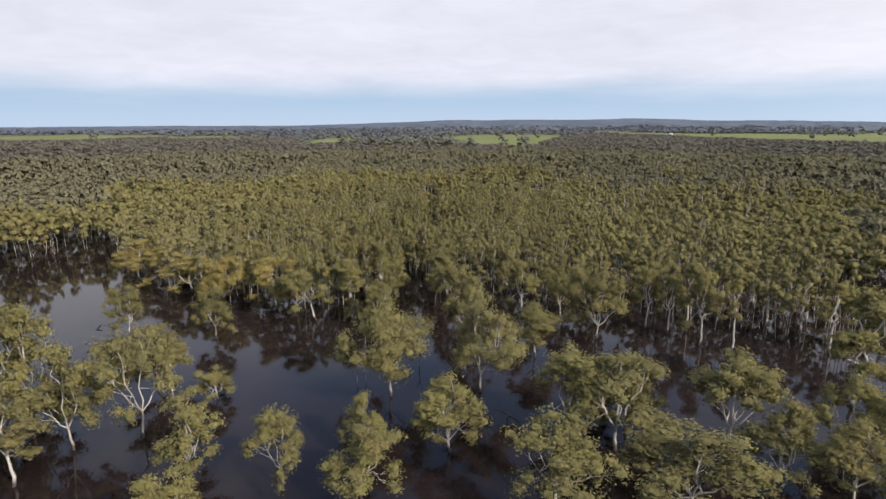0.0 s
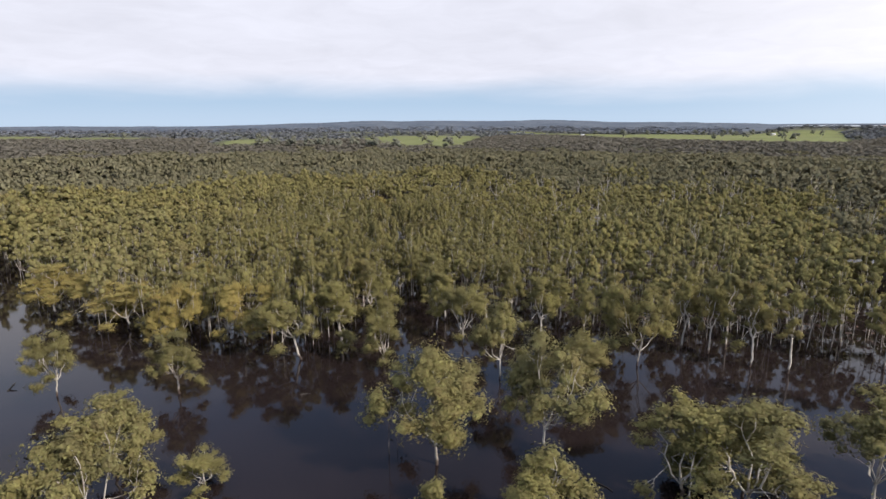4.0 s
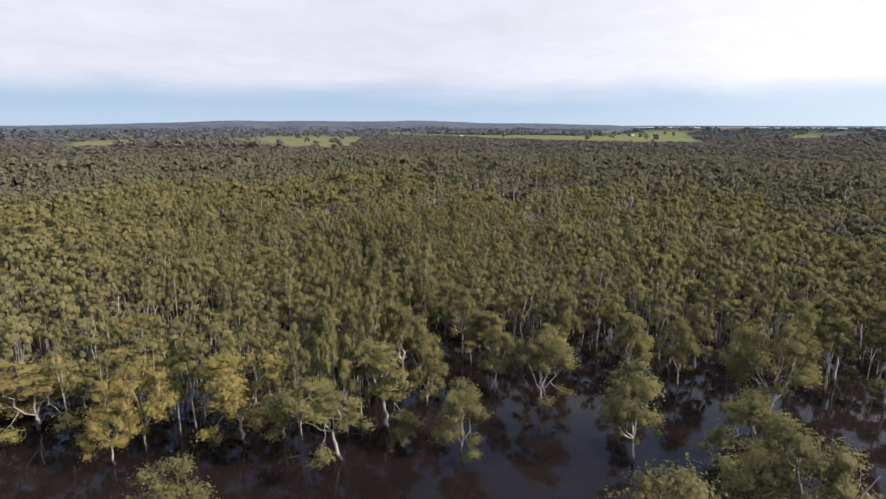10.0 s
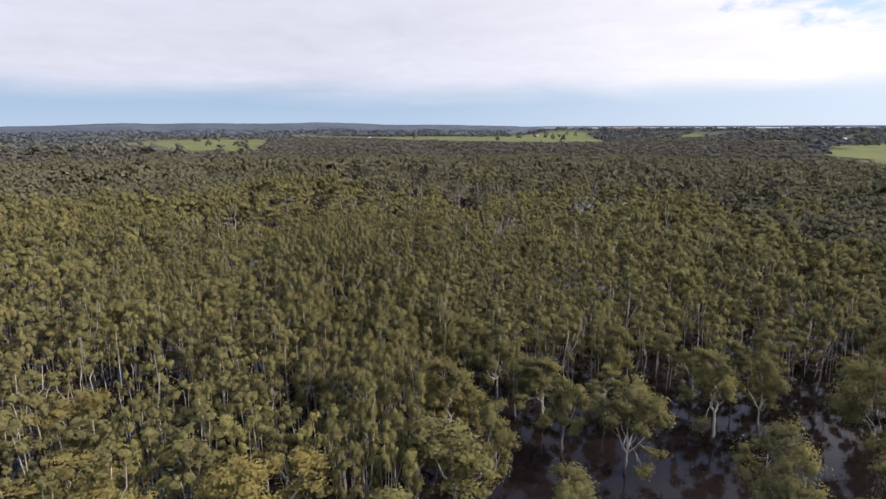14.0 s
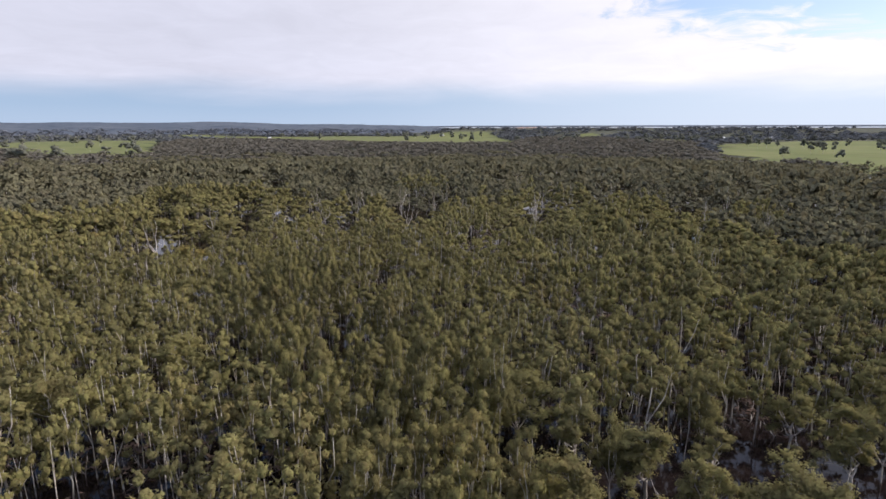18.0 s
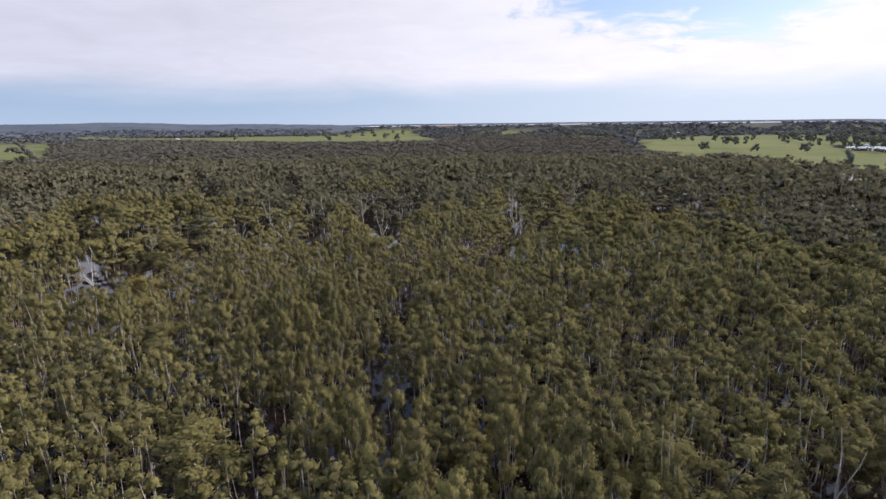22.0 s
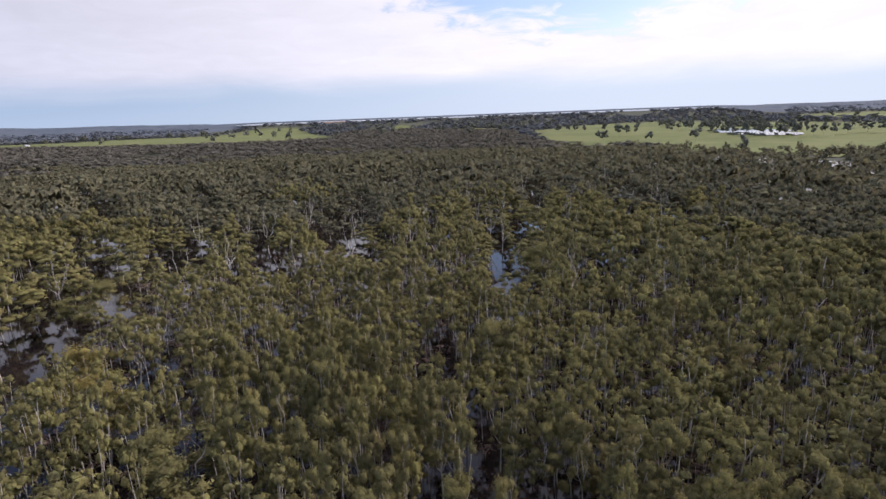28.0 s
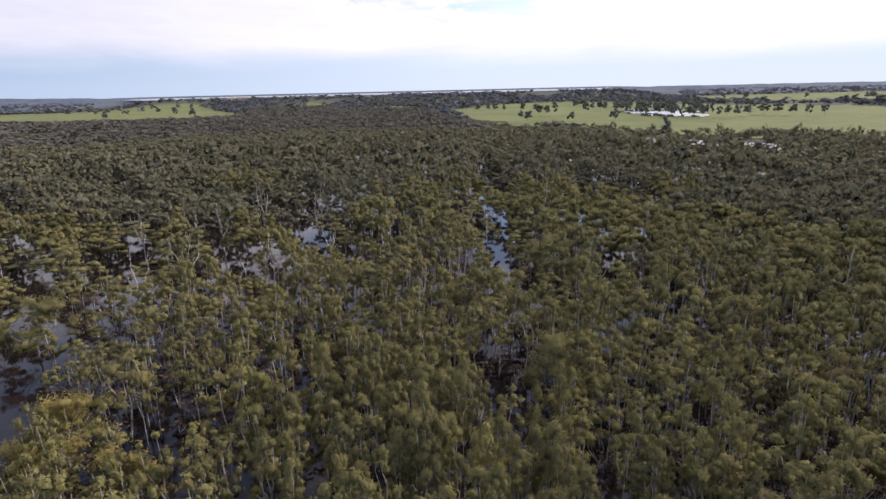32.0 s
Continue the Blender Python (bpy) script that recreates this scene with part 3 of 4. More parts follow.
tree(-44.5, 86.5, 9.0, 2.0, "slim", 1)
tree(24.0, 72.5, 14.8, 7.3, "round", 8)
tree(13.2, 59.6, 13.4, 6.7, "open", 4)
tree(19.5, 78.0, 13.5, 5.4, "bushy", 6)
tree(39.8, 72.0, 15.0, 6.0, "round", 9)
tree(28.5, 58.4, 11.8, 7.0, "round", 10)
tree(42.8, 64.7, 12.8, 4.6, "bushy", 1)
tree(27.0, 76.8, 12.8, 4.7, "bushy", 2)
tree(66.0, 84.5, 21.0, 6.0, "tall", 2)
tree(48.5, 60.0, 11.6, 4.8, "round", 1)
tree(55.5, 70.0, 13.0, 5.0, "open", 1)
tree(60.5, 58.0, 13.0, 5.2, "round", 4)
# along the forest's edge
tree(32.6, 115.0, 16.0, 6.4, "spread", 3)
tree(45.4, 121.5, 16.5, 3.7, "tall", 3)
tree(49.0, 118.2, 16.5, 3.4, "tall", 1)
tree(53.6, 119.7, 16.4, 3.1, "slim", 2)
tree(53.0, 111.4, 17.0, 4.0, "tall", 2)
tree(57.6, 107.6, 16.0, 2.6, "slim", 1)
tree(73.2, 123.1, 15.0, 3.1, "slim", 3)
tree(77.6, 117.7, 15.0, 3.0, "slim", 2)
tree(76.6, 106.7, 15.4, 3.0, "slim", 1)
tree(-29.4, 127.6, 13.0, 6.0, "leaning", 1, 10)
tree(-41.4, 136.2, 14.2, 6.0, "round", 8)
tree(-22.0, 132.4, 14.6, 5.4, "tall", 3)
tree(-21.2, 127.0, 6.3, 2.0, "bushy", 4)
tree(-14.4, 123.4, 11.2, 3.8, "bushy", 3)
tree(2.2, 130.6, 13.1, 5.0, "round", 9)
tree(-57.4, 136.8, 12.3, 3.8, "round", 5)
tree(-54.0, 139.2, 13.0, 4.6, "open", 2)
tree(-69.0, 150.8, 11.0, 7.0, "round", 6)
tree(-79.0, 158.0, 12.0, 6.5, "bushy", 6)
tree(-90.0, 163.5, 12.5, 6.5, "round", 10)
tree(-58.0, 152.3, 10.0, 5.9, "round", 7)
tree(26.2, 138.4, 10.5, 3.4, "tall", 1)
tree(0.8, 145.4, 12.0, 4.2, "tall", 2)
tree(-58.0, 166.8, 11.5, 5.1, "round", 3)
tree(-8.0, 283.0, 12.5, 6.6, "spread", 4, leaf_mat=LEAF_GOLD)
tree(-12.2, 268.7, 11.0, 5.0, "bushy", 4, leaf_mat=LEAF_GOLD)
tree(15.5, 322.4, 13.2, 7.0, "open", 5)
tree(26.8, 224.0, 13.5, 6.1, "spread", 5)
tree(83.6, 235.2, 14.0, 8.0, "spread", 6)
tree(-48.0, 203.0, 13.0, 5.6, "open", 3)
tree(-33.0, 203.3, 15.0, 5.0, "tall", 3)
tree(0.0, 164.8, 12.0, 5.5, "round", 9)
tree(-16.0, 144.3, 16.0, 4.0, "tall", 2)
tree(-18.0, 244.5, 13.0, 6.0, "round", 8)
tree(-0.8, 154.7, 14.0, 3.6, "tall", 1)
tree(-1.6, 148.8, 13.0, 3.0, "open", 4)
tree(-2.0, 138.0, 12.0, 3.0, "tall", 3)
tree(18.5, 129.6, 14.5, 3.8, "tall", 2)
tree(27.4, 128.3, 13.0, 3.4, "open", 1)
tree(17.0, 146.5, 13.5, 3.6, "round", 2)
tree(9.5, 141.5, 10.0, 2.6, "slim", 2)
tree(35.0, 132.5, 13.5, 3.4, "tall", 1)
tree(-12.5, 146.0, 12.5, 3.6, "round", 4)
tree(-14.0, 137.5, 12.0, 3.4, "bushy", 2)
# pale dead limbs above the farther canopy
for k, (sx, sy) in enumerate([(-10, 309), (36, 318), (66, 253), (60, 300), (105, 290), (118, 262), (145, 285), (168, 300), (196, 262), (130, 330), (20, 345), (88, 340), (150, 250), (215, 300)] + [(62 + 29 * (i % 9) + 11 * math.sin(i * 5.1), 188 + 41 * (i // 9) + 15 * math.cos(i * 3.7)) for i in range(45)]):
    tree(sx, sy, 18.0 + 1.6 * math.sin(k * 2.3), 3.8 + math.cos(k * 1.7), "stag", 1 + k % 5, group="bare dead gums among the canopy")
# bare stems in the pool
tree(-14.9, 92.3, 10.5, 1.1, "dead", 1)
tree(-13.7, 93.4, 4.0, 0.8, "dead", 2)
tree(-4.5, 99.3, 5.0, 1.6, "dead", 3)


def fallen(x, y, length, turn, tilt, thick):
    """A dead limb lying half under in the flood."""
    rr = np.random.RandomState(int(abs(x * 7 + y)))
    path = bend((0, 0, 0), (length, 0.15 * length, length * tilt), (0, 0.12 * length, 0), 7, rr, 0.08)
    ob = new("fallen_limb", from_arrays("fallen_limb", *joined([tube(path, np.linspace(thick, thick * 0.35, 7), 6), tube(bend(path[3], path[3] + (length * 0.25, -0.22 * length, 0.1 * length), (0, 0, 0), 4, rr, 0.05), np.linspace(thick * 0.5, thick * 0.2, 4), 5)]), [DEAD], smooth=True))
    ob.matrix_basis = pose(x, y, -0.05, 0, 0, turn)
    return tagged(ob, "dark waterlogged limb lying in the flood water", "log", "drowned timber")


fallen(-28.6, 112.0, 1.8, 10, 0.02, 0.22)
fallen(8.4, 84.4, 5.4, -62, 0.03, 0.16)
fallen(-36.2, 130.4, 6.0, -22, 0.02, 0.14)
fallen(-77.8, 121.3, 1.6, 60, 0.5, 0.2)

# ---------------------------------------------------------------- the flooded forest
SHORE = [(-152, 185), (-134, 180), (-132, 196), (-120, 205), (-96, 170), (-74, 150), (-60, 143), (-45, 138), (-27, 132), (-17, 139), (-8, 150), (6, 155), (17, 146), (30, 137), (46, 127), (62, 116), (80, 106), (110, 78), (180, 20), (300, -60), (480, -130)]
OUTER = [(400, -60), (450, 70), (535, 215), (645, 325), (645, 400), (740, 475), (880, 570), (1080, 650), (1270, 930), (1500, 1200), (1400, 1330), (1000, 1080), (870, 980), (780, 1080), (690, 1260), (635, 1480), (560, 1700), (420, 1750), (300, 1440), (180, 1060), (110, 990), (40, 1080), (-10, 1400), (-180, 1135), (-295, 1135), (-330, 1380), (-500, 1560), (-720, 1480), (-880, 1365), (-1150, 1350), (-700, 800), (-330, 380)]
FOREST = SHORE + OUTER
NEAREST = ((-24.0, 120.0), (2.0, 245.0))


def reach(x, y):
    """Distance from the stretch of forest that the flight passes nearest."""
    (ax, ay), (bx, by) = NEAREST
    t = np.clip(((x - ax) * (bx - ax) + (y - ay) * (by - ay)) / ((bx - ax) ** 2 + (by - ay) ** 2), 0, 1)
    return np.hypot(x - ax - t * (bx - ax), y - ay - t * (by - ay))


def d_of(x, y):
    return np.hypot(x - HUB[0], y - HUB[1])


OPENINGS = []


def opening(x, y, a, b, turn=0.0):
    """A break in the canopy where open water shows."""
    if x > 10 and (y > 230 or x > 150):
        OPENINGS.append((x, y, 0.6 * a + 20, 0.58 * b, math.atan2(y - 165, x + 57)))
    else:
        OPENINGS.append((x, y, a * 1.2, b * 1.25, radians(turn)))


opening(-6, 322, 10, 4, 20)
opening(27, 330, 4, 4, 0)
opening(39, 358, 14, 6, 10)
opening(14, 392, 14, 6, 0)
opening(71, 357, 12, 6, 30)
opening(97, 313, 12, 8, 60)
opening(66, 318, 12, 6, 40)
opening(128, 270, 6, 5, 60)
opening(88, 248, 8, 6, 20)
opening(90, 219, 8, 5, 0)
opening(200, 240, 16, 8, -10)
opening(205, 285, 16, 7, 30)
opening(115, 342, 10, 6, 0)
opening(245, 376, 18, 9, 50)
opening(281, 381, 14, 8, 50)
opening(106, 479, 18, 8, 0)
opening(-17, 290, 10, 7, 0)
for k in range(13):
    opening(350 + 17 * k + 9 * math.sin(k * 2.2), 150 + 9 * k + 34 * math.sin(k * 1.9), 8 + 3 * math.sin(k), 3.8 + 1.2 * math.cos(k * 3.1))
opening(-53, 175, 9, 7, 60)
opening(-23, 209, 8, 4, 30)
opening(-3, 213, 6, 3, 0)
opening(23, 230, 9, 5, 40)
opening(42, 138, 5, 4, 0)
opening(-6, 152, 7, 8, 0)
opening(-17, 329, 10, 6, 0)
opening(-14, 293, 12, 9, 30)
opening(-5, 203, 7, 4, 60)
opening(1, 270, 6, 6, 60)
opening(1, 312, 13, 7, 60)
for ox, oy in ((58, 352), (90, 298), (142, 340), (132, 430), (92, 440), (14, 338), (280, 540), (222, 382), (132, 262), (182, 220), (100, 162), (78, 222)):
    opening(ox, oy, 5 + 2 * math.sin(ox), 4 + math.cos(oy))


def in_fields(x, y):
    m = np.zeros(len(x), bool)
    for p in PADDOCKS:
        m |= inside(x, y, p)
    return m


def clear_of(x, y):
    ok = np.ones(np.shape(x), bool)
    for ox, oy, a, b, t in OPENINGS:
        u, w = (x - ox) * np.cos(t) + (y - oy) * np.sin(t), -(x - ox) * np.sin(t) + (y - oy) * np.cos(t)
        ok &= (u / a) ** 2 + (w / b) ** 2 > 1
    for tx, ty, tr in TAKEN:
        ok &= np.hypot(x - tx, y - ty) > 0.55 * tr + 1.2
    return ok


def sow(lo, hi, gap, seed):
    """Jittered standing places of the forest between two distances from the flight line."""
    r = np.random.RandomState(seed)
    X, Y = np.meshgrid(np.arange(-1250, 1560, gap), np.arange(-140, 1760, gap), indexing="ij")
    x, y = X.ravel() + r.uniform(-0.42, 0.42, X.size) * gap, Y.ravel() + r.uniform(-0.42, 0.42, X.size) * gap
    d = reach(x, y)
    d = d + np.minimum(d * 0.22, 90) * wave(x, y, 150, 14) * (d > 60)
    m = (d >= lo) & (d < hi)
    x, y = x[m], y[m]
    m = inside(x + 3 * wave(x, y, 25, 2), y, FOREST)
    x, y = x[m], y[m]
    m = clear_of(x, y) & ~in_fields(x, y)
    thin = 0.42 * np.exp(-(((x - 90) / 150) ** 2 + ((y - 330) / 75) ** 2)) + 0.5 * np.exp(-(((x - 460) / 130) ** 2 + ((y - 200) / 90) ** 2))
    m &= ~((x > 90) & (y - 205 < -0.42 * (x + 52)))
    m &= r.rand(len(x)) > thin + 0.10 * (wave(x, y, 60, 4) > 0.6)
    x, y = x[m], y[m]
    h = 14.4 + 1.6 * wave(x, y, 110, 6) + r.normal(0, 2.1, len(x))
    low = np.zeros(len(x))
    for ox, oy, a, b, t in OPENINGS:
        if t and a > 21:
            u, w = (x - ox) * np.cos(t) + (y - oy) * np.sin(t), -(x - ox) * np.sin(t) + (y - oy) * np.cos(t)
            low = np.maximum(low, 1 - step((u / (a + 26)) ** 2 + (w / (b + 6)) ** 2, 0.5, 1.0))
    h = h * (1 - 0.46 * step(d_of(x, y), 380, 720)) * (1 - 0.42 * low)
    return x, y, h, r


NEAR_REACH = 15.0
x, y, h, r = sow(0, NEAR_REACH, 3.65, 11)
kinds = ["domed", "domed", "tall", "domed", "open", "domed", "round", "domed"]
for i in range(len(x)):
    k = kinds[r.randint(len(kinds))]
    tree(x[i], y[i], h[i], {"round": 2.5, "tall": 2.0, "domed": 2.2, "open": 2.6}[k] * r.uniform(0.78, 1.25), k, 1 + r.randint(5 if k == "domed" else 3), group="trees of the flooded forest", fine=False)
print("near trees", len(x))


def stand(name, label, lo, hi, gap, seed, protos, r_mean, leaf_mat, z_of=None, tall=1.0):
    """A joined stand of trees: every one a scaled and turned copy of a small build."""
    x, y, h, r = sow(lo, hi, gap, seed)
    return plant(name, label, x, y, h * tall, r_mean * np.clip(np.exp(r.normal(0.0, 0.24, len(x))), 0.6, 1.75), protos, leaf_mat, r)


def plant(name, label, x, y, h, rad, protos, leaf_mat, r):
    zs = np.maximum(land(x, y), 0.0)
    pick = r.randint(0, len(protos), len(x))
    turn = r.uniform(0, 2 * np.pi, len(x))
    V, F, M, N, n = [], [], [], [], 0
    for k, (pv, pf, pm, pR, pn) in enumerate(protos):
        w = np.nonzero(pick == k)[0]
        if not len(w):
            continue
        c, s = np.cos(turn[w])[:, None], np.sin(turn[w])[:, None]
        g = (rad[w] / pR)[:, None]
        vx, vy = (pv[:, 0] * c - pv[:, 1] * s) * g + x[w][:, None], (pv[:, 0] * s + pv[:, 1] * c) * g + y[w][:, None]
        vz = pv[:, 2] * (h[w] / 15.0)[:, None] + zs[w][:, None]
        V.append(np.stack([vx, vy, vz], -1).reshape(-1, 3))
        F.append((pf[None] + (np.arange(len(w)) * len(pv))[:, None, None]).reshape(-1, 3) + n)
        M.append(np.tile(pm, len(w)))
        N.append(np.stack([pn[:, 0] * c - pn[:, 1] * s, pn[:, 0] * s + pn[:, 1] * c, np.broadcast_to(pn[:, 2], (len(w), len(pn)))], -1).reshape(-1, 3))
        n += len(w) * len(pv)
    ob = new(name, from_arrays(name, np.concatenate(V), np.concatenate(F), [leaf_mat, BARK], np.concatenate(M), outward=np.concatenate(N)))
    print(name, len(x), "trees", sum(len(f) for f in F), "triangles")
    return tagged(ob, label, "forest", kind="stuff")


def small(seed, leaves, leaf, R, low, fork, limbs, sides, clumps, gaps=0.0, size=(0.3, 0.46), core=0.86, flat=0.76, up=0.55):
    """A light build of a gum, all triangles, for the stands."""
    r = np.random.RandomState(seed)
    H = 15.0
    V, F, M, N, n = [], [], [], [], 0

    def put(v, f, m):
        nonlocal n
        V.append(v), F.append(f + n), M.append(np.full(len(f), m)), N.append(np.tile((0.0, 0.0, 1.0), (len(v), 1)))
        n += len(v)

    def stem(path, radii):
        v, f = tube(path, radii, sides)
        put(v, np.concatenate([f[:, [0, 1, 2]], f[:, [0, 2, 3]]]), 1)
    cs = []
    for k in range(clumps):
        a, q = k * 2.4 + r.normal(0, 0.3), R * 0.66 * math.sqrt((k + 0.3) / clumps)
        z = H * (low + (0.90 - low) * r.uniform(0.42, 1.0) * (1 - 0.4 * (q / R) ** 2))
        cs.append((np.array((math.cos(a) * q, math.sin(a) * q, z)), R * r.uniform(*size)))
    top = np.array([r.normal(0, 0.4), r.normal(0, 0.4), fork * H])
    if sides:
        stem([(0, 0, -0.9), top * (0.6, 0.6, 0.55), top], [0.115, 0.10, 0.08])
        for tip, _ in sorted(cs, key=lambda c: -c[0][2])[:limbs]:
            mid = (top + tip) / 2 + r.normal(0, 0.35, 3) + (tip - top) * (0.18, 0.18, 0.0)
            stem([top, mid, tip], [0.075, 0.055, 0.02])
    for c, s in cs:
        if r.rand() < gaps:
            continue
        v, face = tufts(c, s, max(3, leaves // clumps), leaf, r, flat, heart=(0, 0, H * 0.5), core=core, up=up)
        put(v, np.arange(len(v)).reshape(-1, 3), 0)
        N[-1] = face
    return np.concatenate(V), np.concatenate(F), np.concatenate(M), R, np.concatenate(N)


CLOSE = [small(60 + i, 250, 0.43, 2.5 + 0.2 * (i % 3), 0.06 + 0.08 * (i % 3), 0.34, 2, 4, 14, 0.0 if i % 4 else 0.2, (0.25, 0.38), core=0.62, flat=0.95) for i in range(14)]
MIDDLE = [small(100 + i, 150, 0.51, 3.2 + 0.25 * (i % 3), 0.20 + 0.07 * (i % 3), 0.34, 3, 3, 10, 0.05 if i % 4 else 0.25, (0.27, 0.40), core=0.72) for i in range(14)]
OUTLY = [small(200 + i, 72, 0.77, 3.4, 0.20, 0.38, 2, 3 if i % 3 == 0 else 0, 7, 0.05 if i % 4 else 0.3, (0.33, 0.48), core=0.72, flat=0.82, up=0.75) for i in range(12)]
DULL = [small(250 + i, 48, 1.08, 3.4, 0.20, 0.38, 2, 3 if i % 4 == 0 else 0, 5, 0.05 if i % 4 else 0.2, (0.38, 0.54), core=0.6, flat=0.88, up=1.0) for i in range(12)]
REMOTE = [small(300 + i, 32, 1.98, 4.6, 0.36, 0.5, 0, 0, 4, size=(0.40, 0.56), core=0, flat=1.0, up=1.3) for i in range(12)]
FARTHER = [small(350 + i, 18, 2.9, 4.6, 0.36, 0.5, 0, 0, 3, size=(0.5, 0.66), core=0, flat=1.0, up=1.4) for i in range(12)]
HAZY = [small(400 + i, 20, 4.6, 6.0, -0.1, 0.2, 0, 3, 4, core=0) for i in range(8)]
stand("forest", "dense flooded gum forest with white trunks and olive crowns", NEAR_REACH, 52, 3.55, 20, CLOSE, 2.4, LEAF)
stand("forest", "dense flooded gum forest with pale trunks and olive crowns", 52, 98, 3.6, 21, MIDDLE, 2.35, LEAF_STAND)
stand("forest", "dense flooded gum forest canopy, olive and grey green", 98, 165, 4.2, 22, OUTLY, 3.0, LEAF_STAND)
stand("forest", "dense flooded gum forest canopy, haze-dulled grey green", 165, 255, 4.5, 25, DULL, 3.3, LEAF_DULL)
stand("forest", "distant gum forest canopy, haze-dulled grey green", 255, 620, 6.4, 23, REMOTE, 4.5, LEAF_DULL)
stand("forest", "dark distant gum forest canopy, greyed for haze", 620, 1700, 10.2, 24, FARTHER, 6.8, LEAF_FAR)


# brown thickets standing in the water between the trunks
SHRUB = [small(500 + i, 55, 0.67, 3.0, 0.05, 0.3, 3, 3, 5, 0.0, (0.36, 0.52), 0) for i in range(8)]
x, y, h, r = sow(0, 110, 4.6, 61)
m = (r.rand(len(x)) < 0.85) & inside(x + 3, y - 5, FOREST)
x, y = x[m], y[m]
plant("thicket", "brown leafless thickets standing in shaded flood water", x, y, r.uniform(3.5, 8.0, len(x)), r.uniform(1.8, 3.2, len(x)), SHRUB, TWIGS, r)


def scatter(count, seed, d0, d1, a0, a1):
    r = np.random.RandomState(seed)
    d, a = np.sqrt(r.uniform(d0 ** 2, d1 ** 2, count)), np.radians(r.uniform(a0, a1, count))
    return HUB[0] + d * np.sin(a), HUB[1] + d * np.cos(a), r


x, y, r = scatter(17000, 31, 700, 4500, -44, 118)
d = np.hypot(x - HUB[0], y - HUB[1])
m = ~inside(x, y, FOREST) & ~in_fields(x, y) & ~inside(x, y, POND)
az = np.degrees(np.arctan2(x - HUB[0], y - HUB[1]))
open_land = (az > 30) & (d < 3600)
m &= np.where(open_land, wave(x, y, 420, 12) > -0.45, wave(x, y, 500, 13) > -0.75)
m &= ~((d > 2050) & (d < 4640) & (az > 38) & (az < 90))
x, y = x[m], y[m]
x2, y2, r2 = scatter(7000, 37, 850, 2350, 22, 112)
m = ~inside(x2, y2, FOREST) & ~in_fields(x2, y2) & ~inside(x2, y2, POND) & (wave(x2, y2, 300, 15) > -0.5)
x, y = np.concatenate([x, x2[m]]), np.concatenate([y, y2[m]])
d = np.hypot(x - HUB[0], y - HUB[1])
for name, label, m, leaf_mat in (("woodland", "dark far woodland, greyed for haze, between the pastures", d < 2400, LEAF_HAZE), ("woodland", "far woodland tinted haze blue, rolling to the horizon", (d >= 2400) & (d < 3300), LEAF_HAZE_BLUE)):
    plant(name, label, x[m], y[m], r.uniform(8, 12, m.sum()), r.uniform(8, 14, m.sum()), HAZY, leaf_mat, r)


# ---------------------------------------------------------------- trees of the pastures, sheds
FIELD = []
for k in range(6):
    v, f, m, _, nrm = small(900 + k, 110, 1.3, 5.4, 0.06, 0.22, 3, 4, 9, 0.0, (0.30, 0.46), core=0.8, flat=1.0)
    FIELD.append((from_arrays("trunk", v, f[m == 1], [BARK]), from_arrays("crown", v, f[m == 0], [LEAF_SHADE], outward=nrm)))
field_count = 0


def field_tree(x, y, h=13.0, r=8.0, group="trees scattered on the pastures"):
    """A round dark shade tree on a pasture."""
    global field_count
    field_count += 1
    ob = new("paddock_tree")
    ob.matrix_basis = pose(x, y, float(land(x, y)) + 0.9, 0, 0, field_count * 77) @ Matrix.Diagonal((r / 4.8, r / 4.8, h / 10.5, 1))
    for name, me in zip(("trunk", "crown"), FIELD[field_count % 6]):
        new(name, me).parent = ob
    return tagged(ob, "dark round shade tree standing alone on green pasture", "tree", group)


# the pasture beyond the forest to the north-east
for k, (fx, fy) in enumerate([(983, 1582), (1190, 1760), (961, 1465), (1025, 1502), (1191, 1656), (973, 1381), (1113, 1482), (907, 1169), (1324, 1570), (868, 1697), (1259, 1600), (1120, 1383), (748, 1179), (659, 1418), (1017, 1900), (1080, 1780), (1071, 1619), (1096, 1592), (1069, 1384), (860, 1846), (794, 1916), (840, 1060), (1240, 1440), (1300, 1700)]):
    field_tree(fx, fy, 14 + 2 * math.sin(k * 2.1), 8 + 2 * math.cos(k * 1.3))
# the northern pastures
for k, (fx, fy) in enumerate([(139, 1445), (179, 1436), (62, 1520), (119, 1180), (214, 1325), (168, 1169), (20, 1300), (100, 1640), (105, 985), (48, 960), (130, 940), (-205, 1240), (-240, 1420), (-560, 1500), (-640, 1640), (-840, 1400), (-960, 1620)]):
    field_tree(fx, fy, 14 + 2 * math.sin(k * 2.1), 8 + 2 * math.cos(k * 1.3))
for i in range(14):
    field_tree(-172 + i * 14.5 + 4 * math.sin(i * 2.7), 1000 + 14 * math.sin(i * 1.3), 14 + 2 * math.sin(i * 2), 8 + 1.5 * math.cos(i))
# the eastern pasture and its pond
for k, (fx, fy) in enumerate([(1022, 541), (983, 497), (978, 479), (1018, 453), (714, 378), (1009, 427), (865, 381), (862, 367), (738, 326), (931, 330), (715, 268), (1079, 335), (991, 306), (799, 121), (843, 104), (973, 83), (970, 507), (788, 405), (1022, 456), (851, 391), (942, 408), (1074, 406), (1109, 372)]):
    field_tree(fx, fy, 12 + 2 * math.sin(k * 2.1), 6 + 1.6 * math.cos(k * 1.3))
field_tree(535, 208, 15, 5)
for k in range(5):
    field_tree(869 - 14 * k, 80 - 15 * k, 12 + math.sin(k * 2), 7 + 2 * math.cos(k))
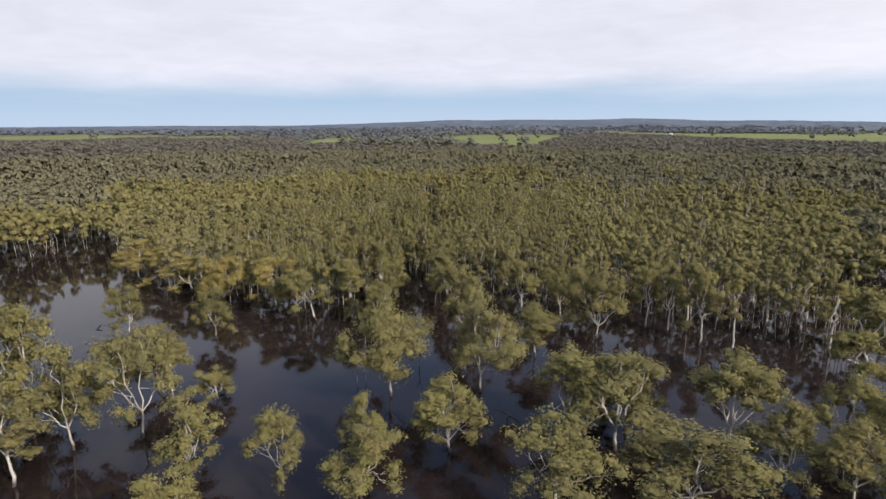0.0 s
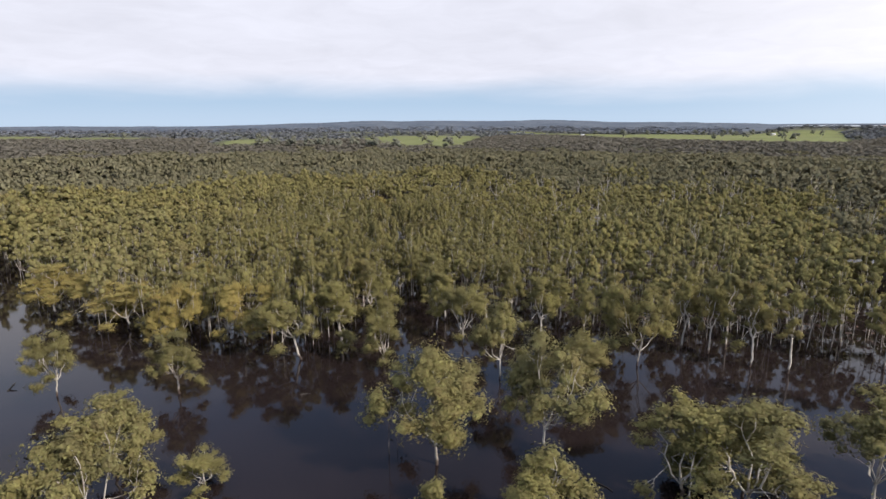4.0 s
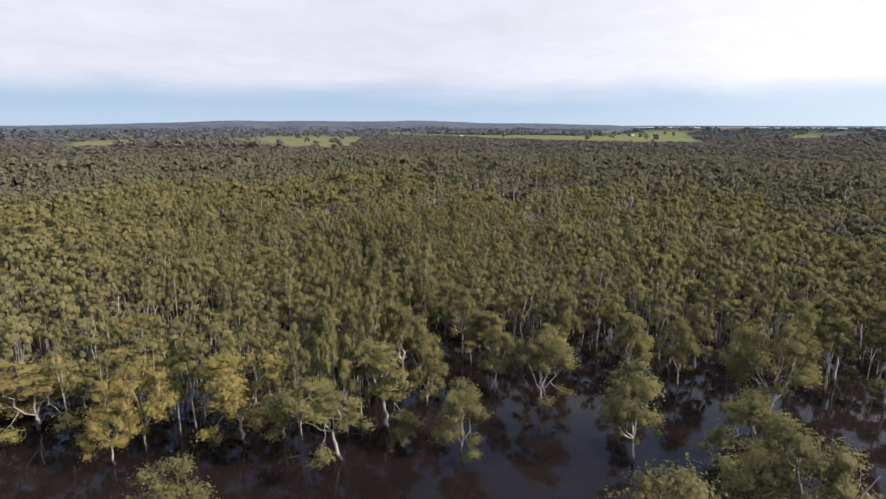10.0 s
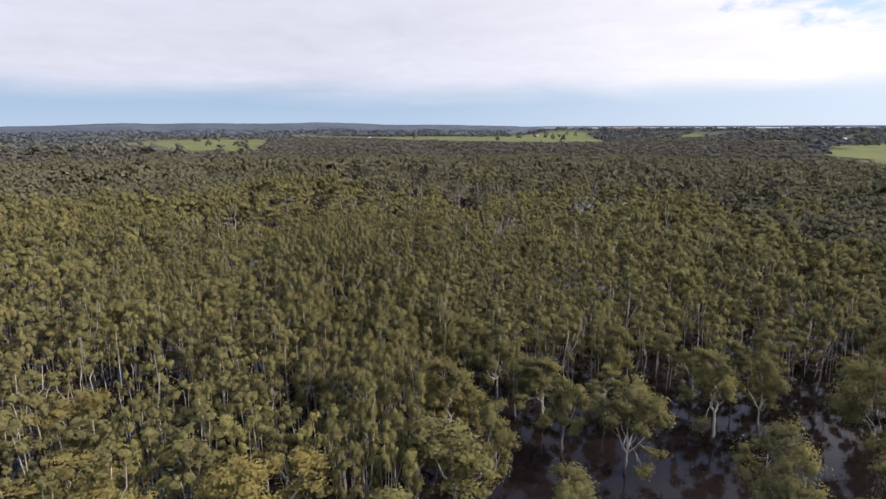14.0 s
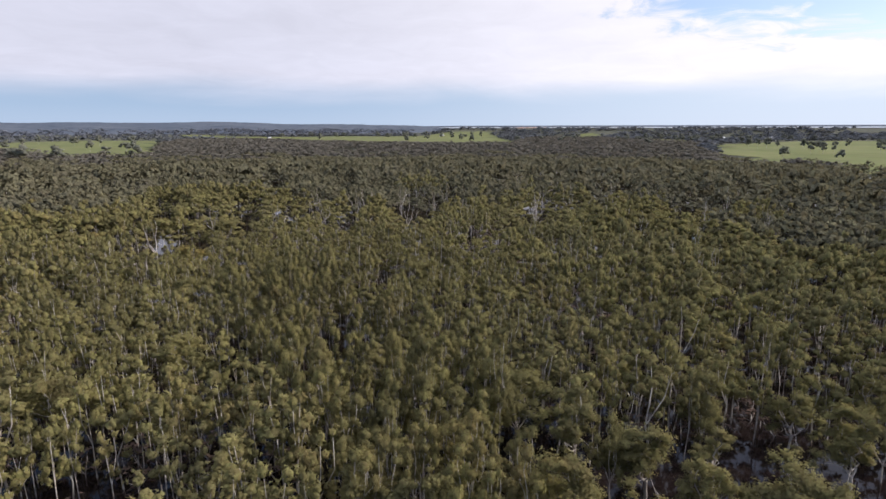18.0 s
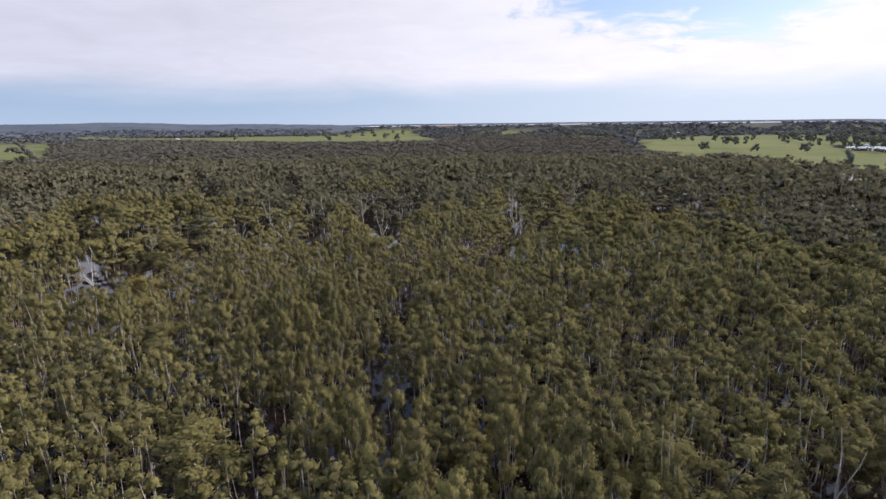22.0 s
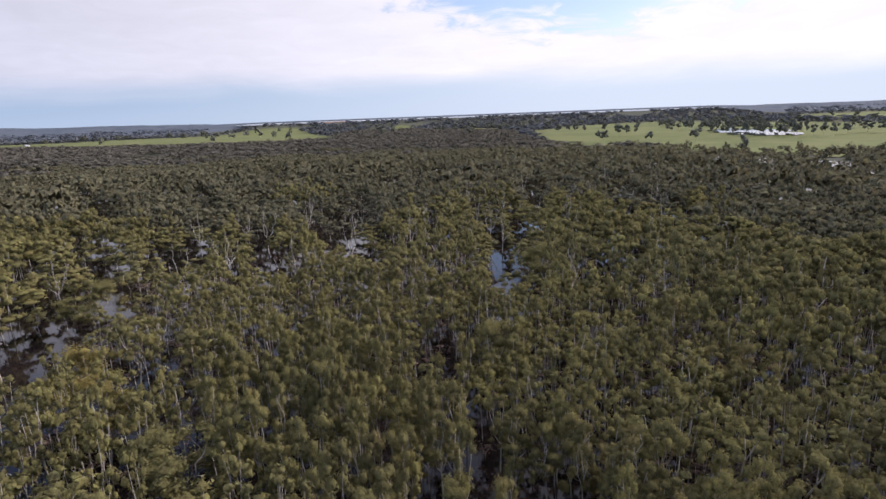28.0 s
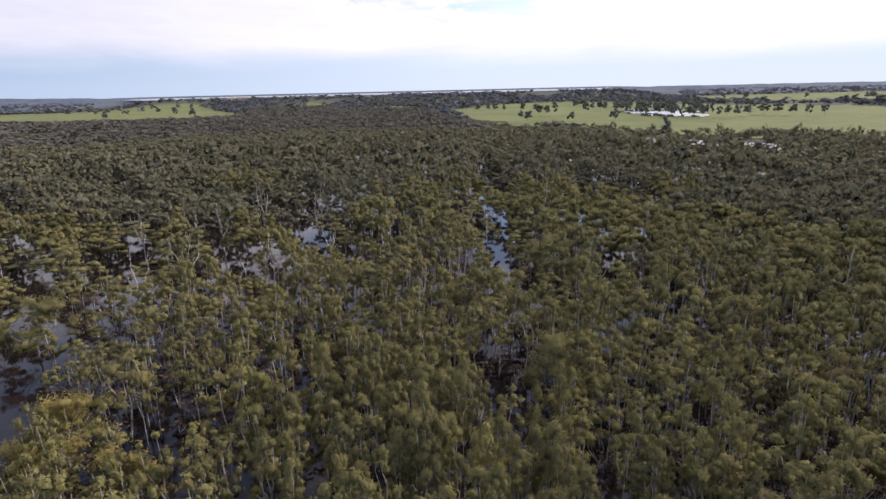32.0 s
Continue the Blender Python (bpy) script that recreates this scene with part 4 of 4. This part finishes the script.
for i in range(20):
    field_tree(1046 - i * 6.0 + 14 * math.sin(i * 2.3), 318 - i * 8.0 + 8 * math.sin(i * 1.3), 13 + 2 * math.sin(i), 5 + 1.5 * math.cos(i * 2), "trees standing in the flooded pond")
for i in range(13):
    field_tree(802 + i * 6 + 5 * math.sin(i * 2.4), 142 + i * 11 + 4 * math.sin(i * 1.7), 12 + 2 * math.sin(i * 1.3), 3.8 + math.cos(i * 2.2), "trees standing in the flooded pond")
for i in range(12):
    field_tree(806 + i * 15 + 9 * math.sin(i * 3.7), 176 + i * 7.5 + 14 * math.sin(i * 2.1), 12 + 2 * math.sin(i * 1.9), 4.4 + 1.2 * math.cos(i * 2.9), "trees standing in the flooded pond")
for i in range(18):
    field_tree(826 + i * 15.0 + 7 * math.sin(i * 2.9), 130 + i * 9.8 + 9 * math.sin(i * 1.1), 12 + 2 * math.sin(i * 1.7), 4.5 + 1.2 * math.cos(i * 2.3), "trees standing in the flooded pond")
rf = random.Random(5)
for i in range(46):
    field_tree(rf.uniform(1120, 1700), rf.uniform(-350, 420), rf.uniform(10, 14), rf.uniform(6, 10), "trees of the farther pastures")
for i in range(40):
    field_tree(rf.uniform(950, 1700), rf.uniform(620, 1150), rf.uniform(10, 14), rf.uniform(6, 10), "trees of the farther pastures")


def box(lo, hi):
    x, y, z = np.array([lo, hi], float).T
    v = np.array([(a, b, c) for a in x for b in y for c in z])
    return v, np.array([(0, 1, 3, 2), (4, 6, 7, 5), (0, 4, 5, 1), (2, 3, 7, 6), (0, 2, 6, 4), (1, 5, 7, 3)])


def shed(x, y, l, w, h, turn, label):
    """A low farm building: walls, a pitched tin roof and a doorway."""
    z = float(land(x, y)) + 0.6
    ob = new("farm_shed")
    ob.matrix_basis = pose(x, y, z, 0, 0, turn)
    new("wall", from_arrays("wall", *box((-l / 2, -w / 2, -1), (l / 2, w / 2, h)), [PAINT])).parent = ob
    e, r = 0.6, h + w * 0.28
    v = np.array([(-l / 2 - e, -w / 2 - e, h - 0.1), (l / 2 + e, -w / 2 - e, h - 0.1), (l / 2 + e, 0, r), (-l / 2 - e, 0, r), (-l / 2 - e, w / 2 + e, h - 0.1), (l / 2 + e, w / 2 + e, h - 0.1)])
    v = np.concatenate([v, v + (0, 0, 0.15)])
    f = np.array([(0, 1, 2, 3), (3, 2, 5, 4), (6, 9, 8, 7), (9, 10, 11, 8), (0, 6, 7, 1), (4, 5, 11, 10), (0, 3, 9, 6), (3, 4, 10, 9), (1, 7, 8, 2), (2, 8, 11, 5)])
    new("roof", from_arrays("roof", v, f, [TIN])).parent = ob
    new("door", from_arrays("door", *box((-1.6, -w / 2 - 0.08, -0.5), (1.6, -w / 2 - 0.005, h * 0.8)), [DEAD])).parent = ob
    return tagged(ob, label, "building", "far farm buildings")


shed(752, 1925, 15, 7, 3.0, 20, "long low white farm shed on green pasture")
shed(1262, 1655, 16, 9, 4, 15, "pale tin-roofed farm building among distant trees")
shed(1585, 836, 30, 13, 5, 10, "pale tin-roofed farm building among distant trees")
shed(1632, 790, 26, 12, 5, 40, "pale tin-roofed farm building among distant trees")
shed(1668, 742, 24, 12, 5, 0, "pale tin-roofed farm building among distant trees")
shed(1540, 690, 34, 13, 4.5, 25, "pale tin-roofed farm building among distant trees")

r = np.random.RandomState(4)
U, W = np.meshgrid(np.linspace(-1, 1, 60), np.linspace(-1, 1, 14), indexing="ij")
bank_x, bank_y = 1860 + U * 80 + W * 26, 1775 - U * 62 + W * 30
bank_z = land(bank_x, bank_y) - 0.5 + 6 * (1 - U ** 4) * (1 - W ** 2) * (0.75 + 0.25 * wave(U * 100, W * 100, 40, 3))
tagged(new("earth_bank", grid_mesh("earth_bank", bank_x, bank_y, bank_z, EARTH)), "bare reddish earth bank among far woodland", "earth bank", kind="structure")
